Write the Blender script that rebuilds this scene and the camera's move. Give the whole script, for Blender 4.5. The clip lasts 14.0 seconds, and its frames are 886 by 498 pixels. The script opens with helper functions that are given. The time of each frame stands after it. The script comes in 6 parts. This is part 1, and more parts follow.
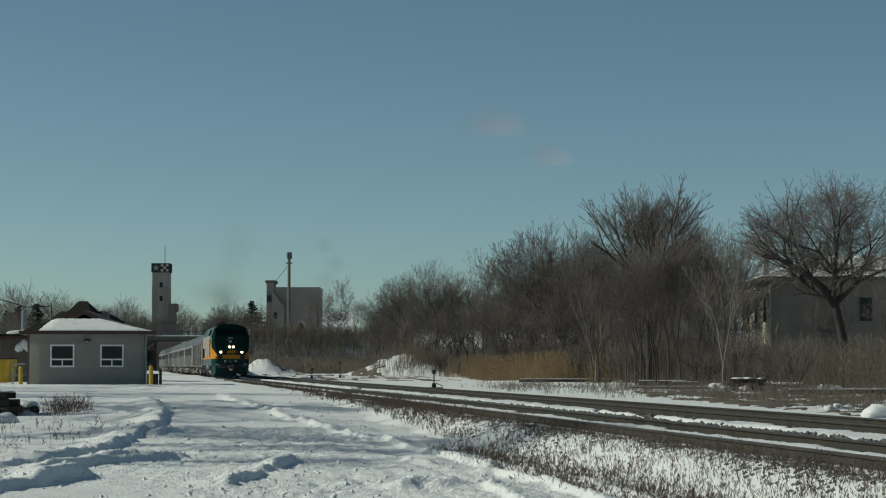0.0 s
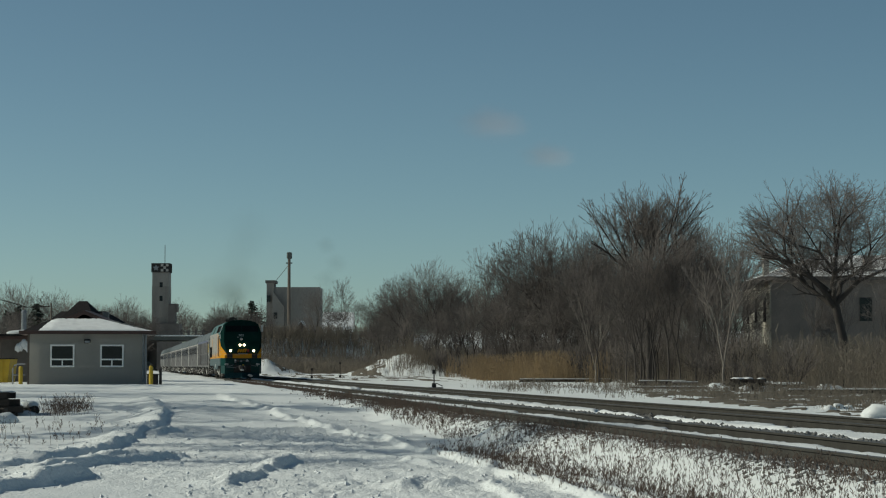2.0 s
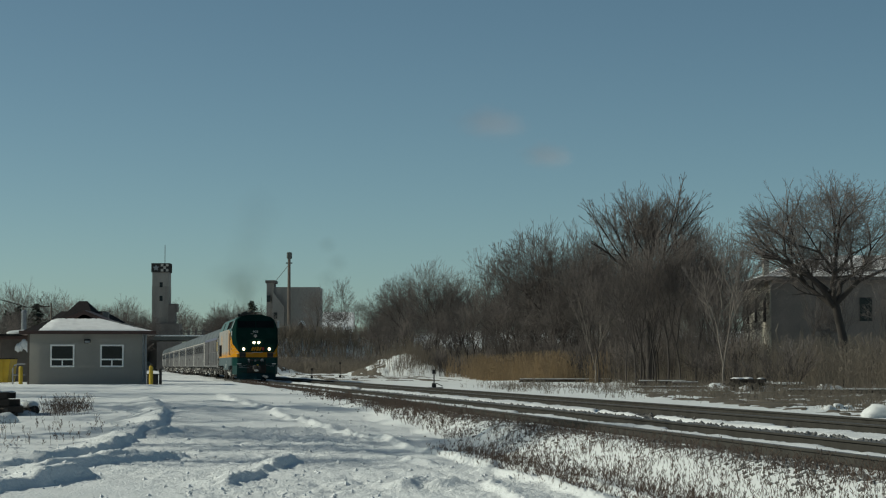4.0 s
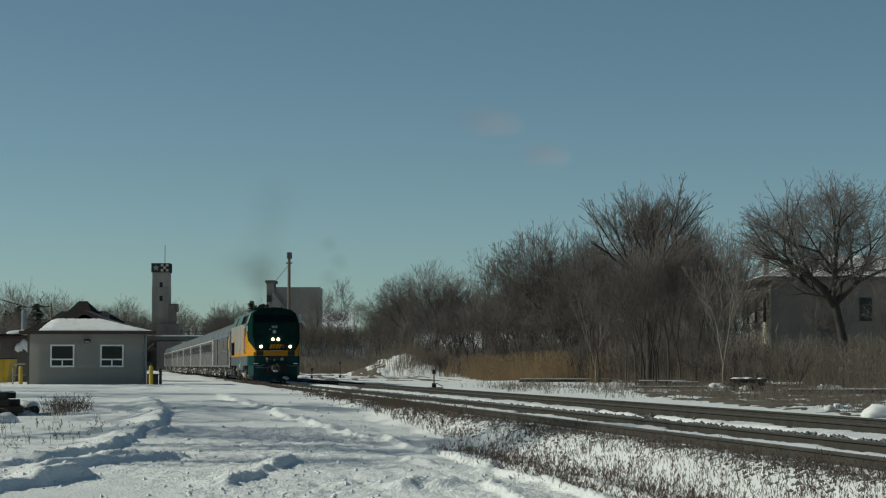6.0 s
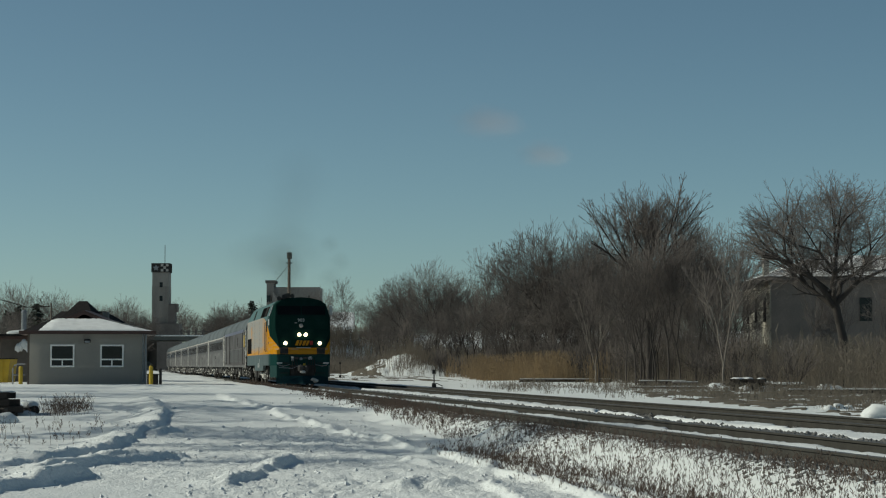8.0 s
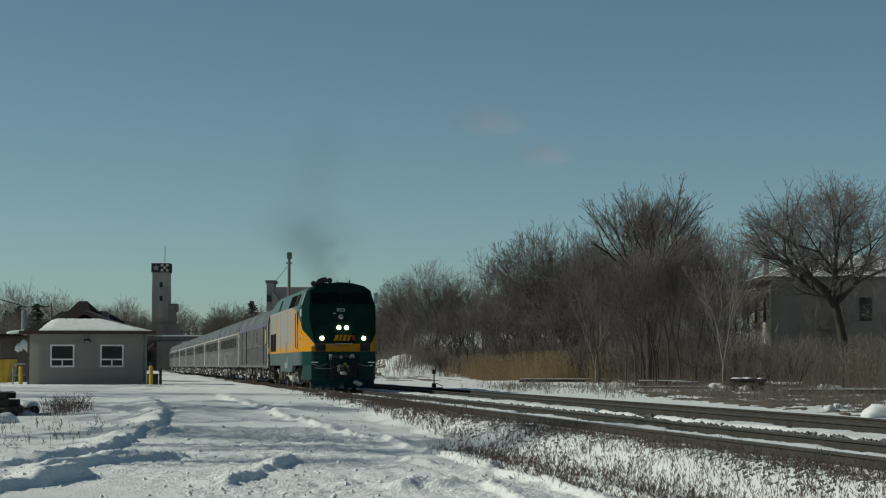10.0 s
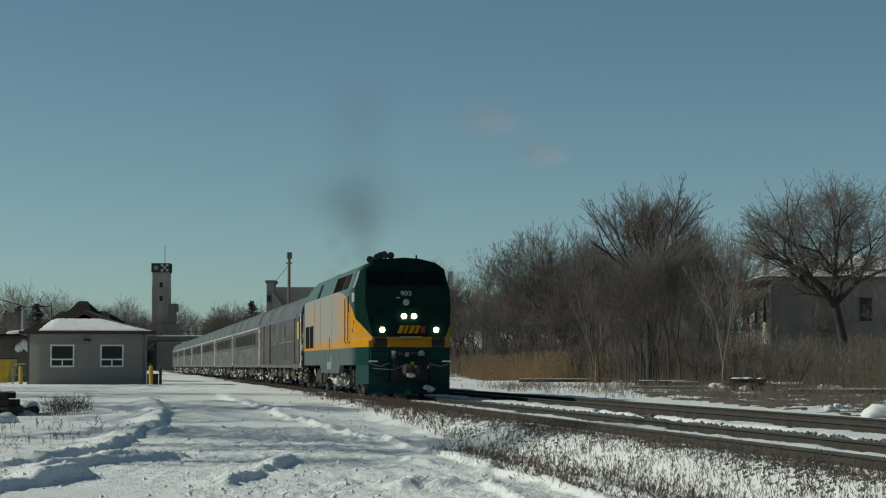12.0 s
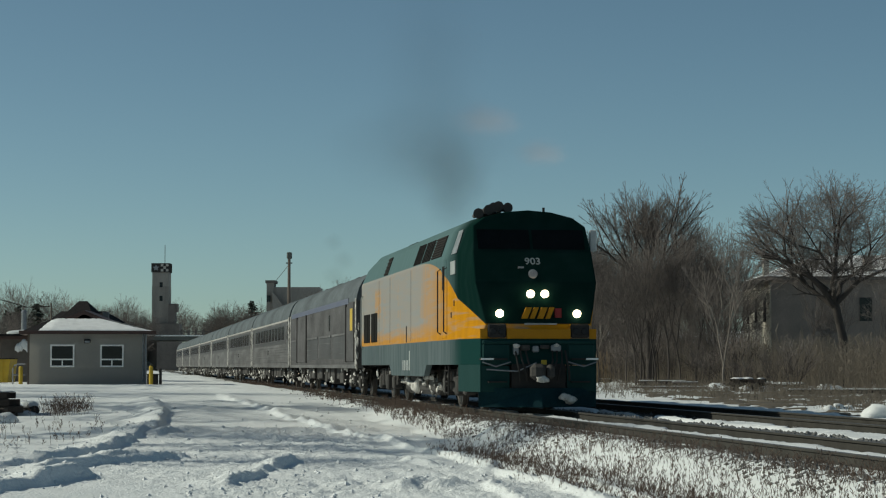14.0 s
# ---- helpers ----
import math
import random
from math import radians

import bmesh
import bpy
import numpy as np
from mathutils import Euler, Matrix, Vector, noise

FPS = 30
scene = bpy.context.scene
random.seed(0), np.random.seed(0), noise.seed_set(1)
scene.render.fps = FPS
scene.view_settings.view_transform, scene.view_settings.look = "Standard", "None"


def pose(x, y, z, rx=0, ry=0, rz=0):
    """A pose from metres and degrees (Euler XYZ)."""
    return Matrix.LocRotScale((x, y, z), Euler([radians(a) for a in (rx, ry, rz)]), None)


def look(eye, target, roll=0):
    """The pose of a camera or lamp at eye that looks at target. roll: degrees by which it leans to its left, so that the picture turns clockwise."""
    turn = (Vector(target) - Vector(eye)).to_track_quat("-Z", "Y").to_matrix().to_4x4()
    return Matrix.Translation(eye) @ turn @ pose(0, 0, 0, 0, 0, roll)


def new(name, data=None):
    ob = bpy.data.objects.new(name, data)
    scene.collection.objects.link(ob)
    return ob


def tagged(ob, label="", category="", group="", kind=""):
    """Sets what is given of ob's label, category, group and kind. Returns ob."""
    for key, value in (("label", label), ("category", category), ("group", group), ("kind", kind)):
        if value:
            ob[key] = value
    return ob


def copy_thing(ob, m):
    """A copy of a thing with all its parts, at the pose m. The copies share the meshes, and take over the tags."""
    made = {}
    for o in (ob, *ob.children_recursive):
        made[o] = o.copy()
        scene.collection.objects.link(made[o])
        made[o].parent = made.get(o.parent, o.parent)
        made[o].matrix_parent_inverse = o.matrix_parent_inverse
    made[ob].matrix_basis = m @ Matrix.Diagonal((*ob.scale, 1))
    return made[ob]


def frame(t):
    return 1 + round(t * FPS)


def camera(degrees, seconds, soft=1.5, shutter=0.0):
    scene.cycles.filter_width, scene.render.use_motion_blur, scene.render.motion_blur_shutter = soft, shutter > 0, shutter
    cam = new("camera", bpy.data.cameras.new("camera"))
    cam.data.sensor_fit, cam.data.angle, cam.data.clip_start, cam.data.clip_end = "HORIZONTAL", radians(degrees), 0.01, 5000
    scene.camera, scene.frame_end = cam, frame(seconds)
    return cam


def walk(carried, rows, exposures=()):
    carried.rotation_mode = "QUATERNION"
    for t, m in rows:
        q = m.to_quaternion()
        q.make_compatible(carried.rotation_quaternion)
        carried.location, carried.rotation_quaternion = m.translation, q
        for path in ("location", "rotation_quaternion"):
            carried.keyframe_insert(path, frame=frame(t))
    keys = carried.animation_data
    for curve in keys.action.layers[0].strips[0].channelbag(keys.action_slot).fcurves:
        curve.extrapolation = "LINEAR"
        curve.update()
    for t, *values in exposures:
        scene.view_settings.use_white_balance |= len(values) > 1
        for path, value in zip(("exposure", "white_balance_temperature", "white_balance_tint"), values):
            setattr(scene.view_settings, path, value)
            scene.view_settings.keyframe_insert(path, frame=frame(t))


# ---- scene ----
# ---- camera: a long lens on a tripod, standing still ----
EYE = 1.55
cam = camera(24.42, 14.0, soft=1.18)
walk(cam, [(0.0, pose(0, 0, EYE, 93.273, 0, 0)), (14.0, pose(0, 0, EYE, 93.273, 0, 0))], exposures=[(0.0, 0.0, 6540, -2.3), (11.0, 0.0, 6540, -2.3), (14.0, 0.07, 6540, -2.3)])

# ---- the railway's own axes: s metres along the track, l metres to its right ----
TURN = 8.94
RAIL = 0.58
LINE = 8.795
LINE_2 = LINE + 4.3
D = Vector((-math.sin(radians(TURN)), math.cos(radians(TURN)), 0))
Q = Vector((math.cos(radians(TURN)), math.sin(radians(TURN)), 0))


def on_track(l, s, z=0.0):
    return float(l) * Q + float(s) * D + Vector((0, 0, z))


def train_s(t):
    return 165.42 - 7.2358 * t - 0.12504 * t * t + 0.0011706 * t ** 3


def track_pose(l, s, z):
    p = on_track(l, s, z)
    return pose(p.x, p.y, p.z, 0, 0, TURN)


# ---- light ----
SUN_AZ, SUN_EL = -84.0, 33.0
world = bpy.data.worlds.new("world")
scene.world = world
world.use_nodes = True
wn, wl = world.node_tree.nodes, world.node_tree.links
wn.clear()
sky = wn.new("ShaderNodeTexSky")
sky.sky_type = "NISHITA"
sky.sun_disc = False
sky.sun_elevation, sky.sun_rotation = radians(SUN_EL), radians(SUN_AZ)
sky.air_density, sky.dust_density, sky.ozone_density = 0.55, 0.5, 2.6
bg = wn.new("ShaderNodeBackground")
bg.inputs["Strength"].default_value = 0.081
wo = wn.new("ShaderNodeOutputWorld")
air = wn.new("ShaderNodeMix")
air.data_type, air.blend_type = "RGBA", "MULTIPLY"
air.inputs[0].default_value = 1.0
air.inputs[7].default_value = (0.985, 1.0, 0.84, 1)
wl.new(sky.outputs[0], air.inputs[6])
wl.new(air.outputs[2], bg.inputs[0])
wl.new(bg.outputs[0], wo.inputs[0])
to_sun = Vector((math.sin(radians(SUN_AZ)) * math.cos(radians(SUN_EL)), math.cos(radians(SUN_AZ)) * math.cos(radians(SUN_EL)), math.sin(radians(SUN_EL))))
sun_data = bpy.data.lights.new("sun", "SUN")
sun_data.energy, sun_data.angle, sun_data.color = 3.0, radians(0.6), (1.0, 0.935, 0.85)
sun = new("sun", sun_data)
sun.matrix_world = look((0, 0, 60), Vector((0, 0, 60)) - to_sun)

# ---- materials ----


def mat(name, a, b=None, scale=3.0, rough=0.7, metal=0.0, bump=0.0, bump_scale=None, stretch=(1, 1, 1), spec=0.4, fine=None, per_object=0.0):
    """A surface of two colours mixed by noise at two scales, with fine relief."""
    m = bpy.data.materials.new(name)
    m.use_nodes = True
    n, k = m.node_tree.nodes, m.node_tree.links
    p = n["Principled BSDF"]
    p.inputs["Roughness"].default_value, p.inputs["Metallic"].default_value = rough, metal
    p.inputs["Specular IOR Level"].default_value = spec
    b = b or tuple(c * 0.8 for c in a)
    co = n.new("ShaderNodeTexCoord")
    mp = n.new("ShaderNodeMapping")
    mp.inputs["Scale"].default_value = stretch
    k.new(co.outputs["Object"], mp.inputs[0])
    n1 = n.new("ShaderNodeTexNoise")
    n1.inputs["Scale"].default_value, n1.inputs["Detail"].default_value = scale, 6
    k.new(mp.outputs[0], n1.inputs["Vector"])
    n2 = n.new("ShaderNodeTexNoise")
    n2.inputs["Scale"].default_value, n2.inputs["Detail"].default_value = fine or scale * 9, 4
    k.new(mp.outputs[0], n2.inputs["Vector"])
    ad = n.new("ShaderNodeMath")
    ad.operation = "MULTIPLY_ADD"
    k.new(n2.outputs[0], ad.inputs[0])
    ad.inputs[1].default_value = 0.45
    k.new(n1.outputs[0], ad.inputs[2])
    rmp = n.new("ShaderNodeMapRange")
    rmp.inputs[1].default_value, rmp.inputs[2].default_value = 0.45, 1.0
    k.new(ad.outputs[0], rmp.inputs[0])
    mx = n.new("ShaderNodeMix")
    mx.data_type = "RGBA"
    mx.inputs[6].default_value, mx.inputs[7].default_value = (*a, 1), (*b, 1)
    k.new(rmp.outputs[0], mx.inputs[0])
    out = mx.outputs[2]
    if per_object:
        oi = n.new("ShaderNodeObjectInfo")
        r2 = n.new("ShaderNodeMapRange")
        r2.inputs[3].default_value, r2.inputs[4].default_value = 1 - per_object, 1 + per_object
        k.new(oi.outputs["Random"], r2.inputs[0])
        hs = n.new("ShaderNodeHueSaturation")
        k.new(r2.outputs[0], hs.inputs["Value"])
        k.new(out, hs.inputs["Color"])
        out = hs.outputs[0]
    k.new(out, p.inputs["Base Color"])
    if bump:
        bp = n.new("ShaderNodeBump")
        bp.inputs["Strength"].default_value, bp.inputs["Distance"].default_value = bump, 0.03
        nb = n.new("ShaderNodeTexNoise")
        nb.inputs["Scale"].default_value, nb.inputs["Detail"].default_value = bump_scale or scale * 6, 5
        k.new(mp.outputs[0], nb.inputs["Vector"])
        k.new(nb.outputs[0], bp.inputs["Height"])
        k.new(bp.outputs[0], p.inputs["Normal"])
    return m


def glow(name, colour, strength):
    m = bpy.data.materials.new(name)
    m.use_nodes = True
    p = m.node_tree.nodes["Principled BSDF"]
    p.inputs["Base Color"].default_value = (*colour, 1)
    p.inputs["Emission Color"].default_value = (*colour, 1)
    p.inputs["Emission Strength"].default_value = strength
    return m


def glass(name, tint=(0.012, 0.014, 0.016), rough=0.06):
    m = mat(name, tint, tuple(c * 1.6 for c in tint), 1.2, rough, 0, 0, spec=0.25)
    return m


M_SNOW = mat("snow", (0.79, 0.805, 0.795), (0.69, 0.705, 0.70), 0.8, 0.85, 0, 0.9, 22, spec=0.15)
M_SNOW_CLEAN = mat("packed_snow", (0.78, 0.79, 0.79), (0.62, 0.625, 0.62), 2.0, 0.8, 0, 0.5, 20, spec=0.2)
M_ROOFSNOW = mat("patchy_roof_snow", (0.80, 0.80, 0.80), (0.20, 0.18, 0.165), 0.9, 0.85, 0, 0.6, 12, (1, 0.6, 1), fine=5)
M_BALLAST = mat("ballast", (0.115, 0.111, 0.105), (0.225, 0.218, 0.207), 1.2, 0.95, 0, 1.0, 14, fine=22)
M_RUST = mat("rusty_rail", (0.070, 0.066, 0.058), (0.043, 0.041, 0.037), 2.0, 0.9, 0.0, 0.3, 30, spec=0.05)
M_RAILHEAD = mat("rail_head", (0.17, 0.16, 0.15), (0.11, 0.10, 0.095), 2.0, 0.5, 0.8)
M_TIE = mat("tie_wood", (0.07, 0.055, 0.045), (0.035, 0.03, 0.026), 3.0, 0.9, 0, 0.8, 20, (1, 8, 8))
M_BARK = mat("bark", (0.075, 0.063, 0.056), (0.042, 0.036, 0.032), 1.5, 0.95, 0, 0.4, 20, per_object=0.3)
M_TWIG = mat("twigs", (0.18, 0.155, 0.14), (0.11, 0.094, 0.086), 0.5, 0.95, per_object=0.3)
M_PALEBARK = mat("pale_bark", (0.28, 0.245, 0.205), (0.16, 0.135, 0.115), 2.0, 0.9)
M_NEEDLE = mat("needles", (0.03, 0.04, 0.028), (0.018, 0.026, 0.02), 2.0, 0.9)
M_REED = mat("dry_reed", (0.40, 0.29, 0.165), (0.17, 0.13, 0.085), 0.5, 0.95)
M_BRUSH = mat("dry_brush", (0.26, 0.218, 0.168), (0.145, 0.122, 0.098), 0.4, 0.95)
M_GRASS = mat("dead_grass", (0.15, 0.125, 0.092), (0.08, 0.068, 0.053), 1.5, 0.95, 0, 1.0, 18, fine=25)
M_WEED = mat("dead_weed", (0.15, 0.105, 0.08), (0.08, 0.06, 0.05), 2.0, 0.95)
M_GREY_WALL = mat("taupe_siding", (0.53, 0.505, 0.46), (0.47, 0.45, 0.41), 0.7, 0.75, 0, 0.15, 30)
M_WHITE = mat("white_paint", (0.85, 0.84, 0.81), (0.72, 0.71, 0.69), 4.0, 0.6)
M_BROWN = mat("brown_fascia", (0.075, 0.04, 0.032), (0.055, 0.032, 0.027), 3.0, 0.6)
M_SHINGLE = mat("dark_shingle", (0.02, 0.018, 0.018), (0.034, 0.03, 0.029), 5.0, 0.9, 0, 0.6, 30, spec=0.05)
M_GLASS = glass("dark_glass")
M_YELLOW = mat("yellow_paint", (0.55, 0.38, 0.03), (0.4, 0.27, 0.03), 3.0, 0.6)
M_BLACK = mat("black_steel", (0.032, 0.032, 0.033), (0.05, 0.047, 0.044), 4.0, 0.8, spec=0.0)
M_CONCRETE = mat("concrete", (0.26, 0.245, 0.225), (0.17, 0.16, 0.147), 0.35, 0.9, 0, 0.4, 4, (1, 1, 0.35))
M_DARKCONC = mat("stained_concrete", (0.15, 0.135, 0.125), (0.09, 0.08, 0.075), 0.4, 0.9, 0, 0.4, 4)
M_MIDCONC = mat("streaked_concrete", (0.23, 0.215, 0.195), (0.14, 0.13, 0.12), 0.5, 0.9, 0, 0.4, 4, (1, 1, 0.2))
M_BRICK = mat("dull_brick", (0.27, 0.23, 0.20), (0.18, 0.155, 0.135), 1.0, 0.9, 0, 0.5, 14)
# stone of the sills, and the pale tone for sunlit faces of the brick house
M_STONE_LIT = mat("stone_and_sunlit_wall", (0.50, 0.47, 0.40), (0.33, 0.30, 0.25), 1.2, 0.9, 0, 0.5, 8)
M_WOOD = mat("grey_wood", (0.16, 0.13, 0.105), (0.09, 0.075, 0.065), 2.0, 0.9, 0, 0.4, 20, (1, 1, 0.2))
M_STEEL = mat("bridge_steel", (0.10, 0.11, 0.10), (0.07, 0.072, 0.068), 1.0, 0.7)

# ---- building helpers ----


def mesh_of(name, bm, material=None, smooth=False):
    me = bpy.data.meshes.new(name)
    bm.normal_update()
    bm.to_mesh(me)
    bm.free()
    if material:
        for m in (material if isinstance(material, (list, tuple)) else [material]):
            me.materials.append(m)
    if smooth:
        me.polygons.foreach_set("use_smooth", [True] * len(me.polygons))
    return me


def part(name, bm, material, parent, label="", smooth=False):
    """One mesh object under a thing or a part, in the thing's space."""
    ob = new(name, mesh_of(name, bm, material, smooth))
    ob.parent = parent
    if label:
        ob["label"] = label
    return ob


def thing(name, label, category, m=None, group="", kind=""):
    ob = new(name)
    ob.empty_display_size = 0.3
    if m is not None:
        ob.matrix_world = m
    return tagged(ob, label, category, group, kind)


def solid(name, bm, material, label, category, m=None, group="", kind="", smooth=False):
    ob = new(name, mesh_of(name, bm, material, smooth))
    if m is not None:
        ob.matrix_world = m
    return tagged(ob, label, category, group, kind)


def add_box(bm, x0, x1, y0, y1, z0, z1, bevel=0.0, mi=0):
    vs = [bm.verts.new((x, y, z)) for z in (z0, z1) for y in (y0, y1) for x in (x0, x1)]
    fs = [bm.faces.new([vs[i] for i in f]) for f in ((0, 2, 3, 1), (4, 5, 7, 6), (0, 1, 5, 4), (1, 3, 7, 5), (3, 2, 6, 7), (2, 0, 4, 6))]
    for f in fs:
        f.material_index = mi
    if bevel:
        es = {e for f in fs for e in f.edges}
        bmesh.ops.bevel(bm, geom=list(es), offset=bevel, segments=1, affect="EDGES", profile=0.5)
    return bm


def box(x0, x1, y0, y1, z0, z1, bevel=0.0):
    return add_box(bmesh.new(), x0, x1, y0, y1, z0, z1, bevel)


def add_tube(bm, pts, radii, sides=8, cap=True):
    """A tube along points, one radius a point."""
    pts = [Vector(p) for p in pts]
    if not isinstance(radii, (list, tuple)):
        radii = [radii] * len(pts)
    rings = []
    for i, p in enumerate(pts):
        d = (pts[min(i + 1, len(pts) - 1)] - pts[max(i - 1, 0)]).normalized()
        u = d.cross(Vector((0, 0, 1)) if abs(d.z) < 0.9 else Vector((1, 0, 0))).normalized()
        v = d.cross(u)
        rings.append([bm.verts.new(p + radii[i] * (math.cos(2 * math.pi * k / sides) * u + math.sin(2 * math.pi * k / sides) * v)) for k in range(sides)])
    for a, b in zip(rings, rings[1:]):
        for k in range(sides):
            bm.faces.new((a[k], a[(k + 1) % sides], b[(k + 1) % sides], b[k]))
    if cap:
        bm.faces.new(rings[0][::-1])
        bm.faces.new(rings[-1])
    return bm


def tube(pts, radii, sides=8):
    return add_tube(bmesh.new(), pts, radii, sides)


def add_poly_prism(bm, outline, y0, y1):
    """An outline in x, z pushed from y0 to y1."""
    a = [bm.verts.new((x, y0, z)) for x, z in outline]
    b = [bm.verts.new((x, y1, z)) for x, z in outline]
    n = len(a)
    for i in range(n):
        bm.faces.new((a[i], a[(i + 1) % n], b[(i + 1) % n], b[i]))
    bm.faces.new(a[::-1])
    bm.faces.new(b)
    bmesh.ops.recalc_face_normals(bm, faces=bm.faces[:])
    return bm


def add_lump(bm, c, r, rng, sub=1, squash=(1, 1, 1), ragged=0.25):
    """An uneven lump."""
    made = bmesh.ops.create_icosphere(bm, subdivisions=sub, radius=1.0)["verts"]
    for v in made:
        k = 1 + rng.uniform(-ragged, ragged)
        v.co = Vector((c[0] + v.co.x * r * k * squash[0], c[1] + v.co.y * r * k * squash[1], c[2] + v.co.z * r * k * squash[2]))
    return bm


# ---- noise on arrays ----
RNG = np.random.RandomState(7)
LATTICE = RNG.rand(256, 256)


def vnoise(x, y):
    xi, yi = np.floor(x).astype(int), np.floor(y).astype(int)
    fx, fy = x - xi, y - yi
    fx, fy = fx * fx * (3 - 2 * fx), fy * fy * (3 - 2 * fy)
    g = lambda i, j: LATTICE[i % 256, j % 256]
    return (g(xi, yi) * (1 - fx) + g(xi + 1, yi) * fx) * (1 - fy) + (g(xi, yi + 1) * (1 - fx) + g(xi + 1, yi + 1) * fx) * fy - 0.5


def fbm(x, y, octaves=4, gain=0.5):
    out, amp = 0.0, 1.0
    for o in range(octaves):
        out = out + amp * vnoise(x * 2 ** o + 17.3 * o, y * 2 ** o + 9.1 * o)
        amp *= gain
    return out


def sstep(a, b, x):
    t = np.clip((x - a) / (b - a), 0, 1)
    return t * t * (3 - 2 * t)


def ridge(x, y, pts, width, height, rough=0.3):
    """A bank of snow along a line of points."""
    best = np.full(np.shape(x), 1e9)
    for (ax, ay), (bx, by) in zip(pts, pts[1:]):
        t = np.clip(((x - ax) * (bx - ax) + (y - ay) * (by - ay)) / ((bx - ax) ** 2 + (by - ay) ** 2), 0, 1)
        best = np.minimum(best, np.hypot(x - ax - t * (bx - ax), y - ay - t * (by - ay)))
    lump = 1 + rough * 1.2 * vnoise(x * 0.9 + 5, y * 0.7) + rough * 1.1 * fbm(x * 4.3, y * 3.7, 3, 0.7)
    return height * lump * np.exp(-(best / width) ** 2)


def bank(x, y, pts, height, back, face=0.13):
    """A ploughed bank along a line: a broken steep face on its right, easing down on its left."""
    best, sign = np.full(np.shape(x), 1e9), np.ones(np.shape(x))
    run, done = np.zeros(np.shape(x)), 0.0
    for (ax, ay), (bx, by) in zip(pts, pts[1:]):
        ln = math.hypot(bx - ax, by - ay)
        t = np.clip(((x - ax) * (bx - ax) + (y - ay) * (by - ay)) / ln ** 2, 0, 1)
        dist = np.hypot(x - ax - t * (bx - ax), y - ay - t * (by - ay))
        side = np.where((bx - ax) * (y - ay) - (by - ay) * (x - ax) < 0, 1.0, -1.0)
        near = dist < best
        best, sign, run = np.where(near, dist, best), np.where(near, side, sign), np.where(near, done + t * ln, run)
        done += ln
    ends = sstep(0, 0.9, run) * (1 - sstep(done - 0.7, done, run))
    d = best * sign + 0.10 * vnoise(run * 2.1 + 3, run * 0) + 0.07 * vnoise(x * 5.3, y * 4.1) + 0.035 * vnoise(x * 13.0, y * 11.0)
    top = height * (1 + 0.5 * vnoise(run * 1.7 + 9, run * 0 + 4) + 0.35 * vnoise(x * 3.1 + 8, y * 2.7)) * ends
    return top * np.where(d > 0, 1 - sstep(0, face, d), np.exp(-(d / back) ** 2))


def lip(x, y, pts, height, fall):
    """A cut edge of snow along a line: steep on its left, easing down over a distance on its right."""
    ys, xs = [p[1] for p in pts], [p[0] for p in pts]
    d = x - np.interp(y, ys, xs) + 0.06 * vnoise(x * 0.1 + 3, y * 1.3) + 0.03 * vnoise(x * 0.3, y * 5.1)
    ends = sstep(ys[0], ys[0] + 0.6, y) * (1 - sstep(ys[-1] - 1.2, ys[-1], y))
    far = 1 + sstep(40, 70, y) * 2
    return height * (1 + 0.3 * vnoise(x * 0.4, y * 0.9 + 7)) * ends * sstep(-0.07 * far, 0.035 * far, d) * np.exp(-np.maximum(d, 0) / fall)

# ---- the ground: one sheet of snow to the horizon ----


def windrow(s):
    """How far left of the track the ploughed edge runs."""
    return np.interp(s, [20, 32, 37.5, 45, 56, 76, 100], [5.9, 5.75, 5.4, 4.7, 4.2, 3.6, 3.4])


def base_height(x, y):
    """The lie of the land without its fine relief."""
    l = x * Q.x + y * Q.y
    s = x * D.x + y * D.y
    yard = 0.62 * sstep(34, 98, s)
    far_side = 0.46 + 1.6 * sstep(38, 75, l) * sstep(40, 90, s)
    rise = sstep(6.3, 7.5, l)
    z = yard * (1 - rise) + (0.435 - 0.235 * sstep(8.02, 8.2, l)) * rise * (1 - sstep(14.3, 15.2, l)) + far_side * sstep(14.3, 15.2, l)
    # the road's embankment with the gap for the railway under the bridge
    bank = sstep(398, 409, y) * (1 - sstep(424, 436, y))
    gap = sstep(-64, -61.5, x) * (1 - sstep(-47.5, -44.5, x))
    z = z + 6.6 * bank * (1 - gap)
    z = z + 2.0 * np.exp(-((x + 21.6) / 2.6) ** 2 - ((y - 250) / 7.0) ** 2)
    z = z + 1.9 * np.exp(-((x + 4.9) / 3.6) ** 2 - ((y - 222) / 8.0) ** 2) + 0.9 * np.exp(-((x + 1.5) / 3.0) ** 2 - ((y - 215) / 8.0) ** 2)
    return z


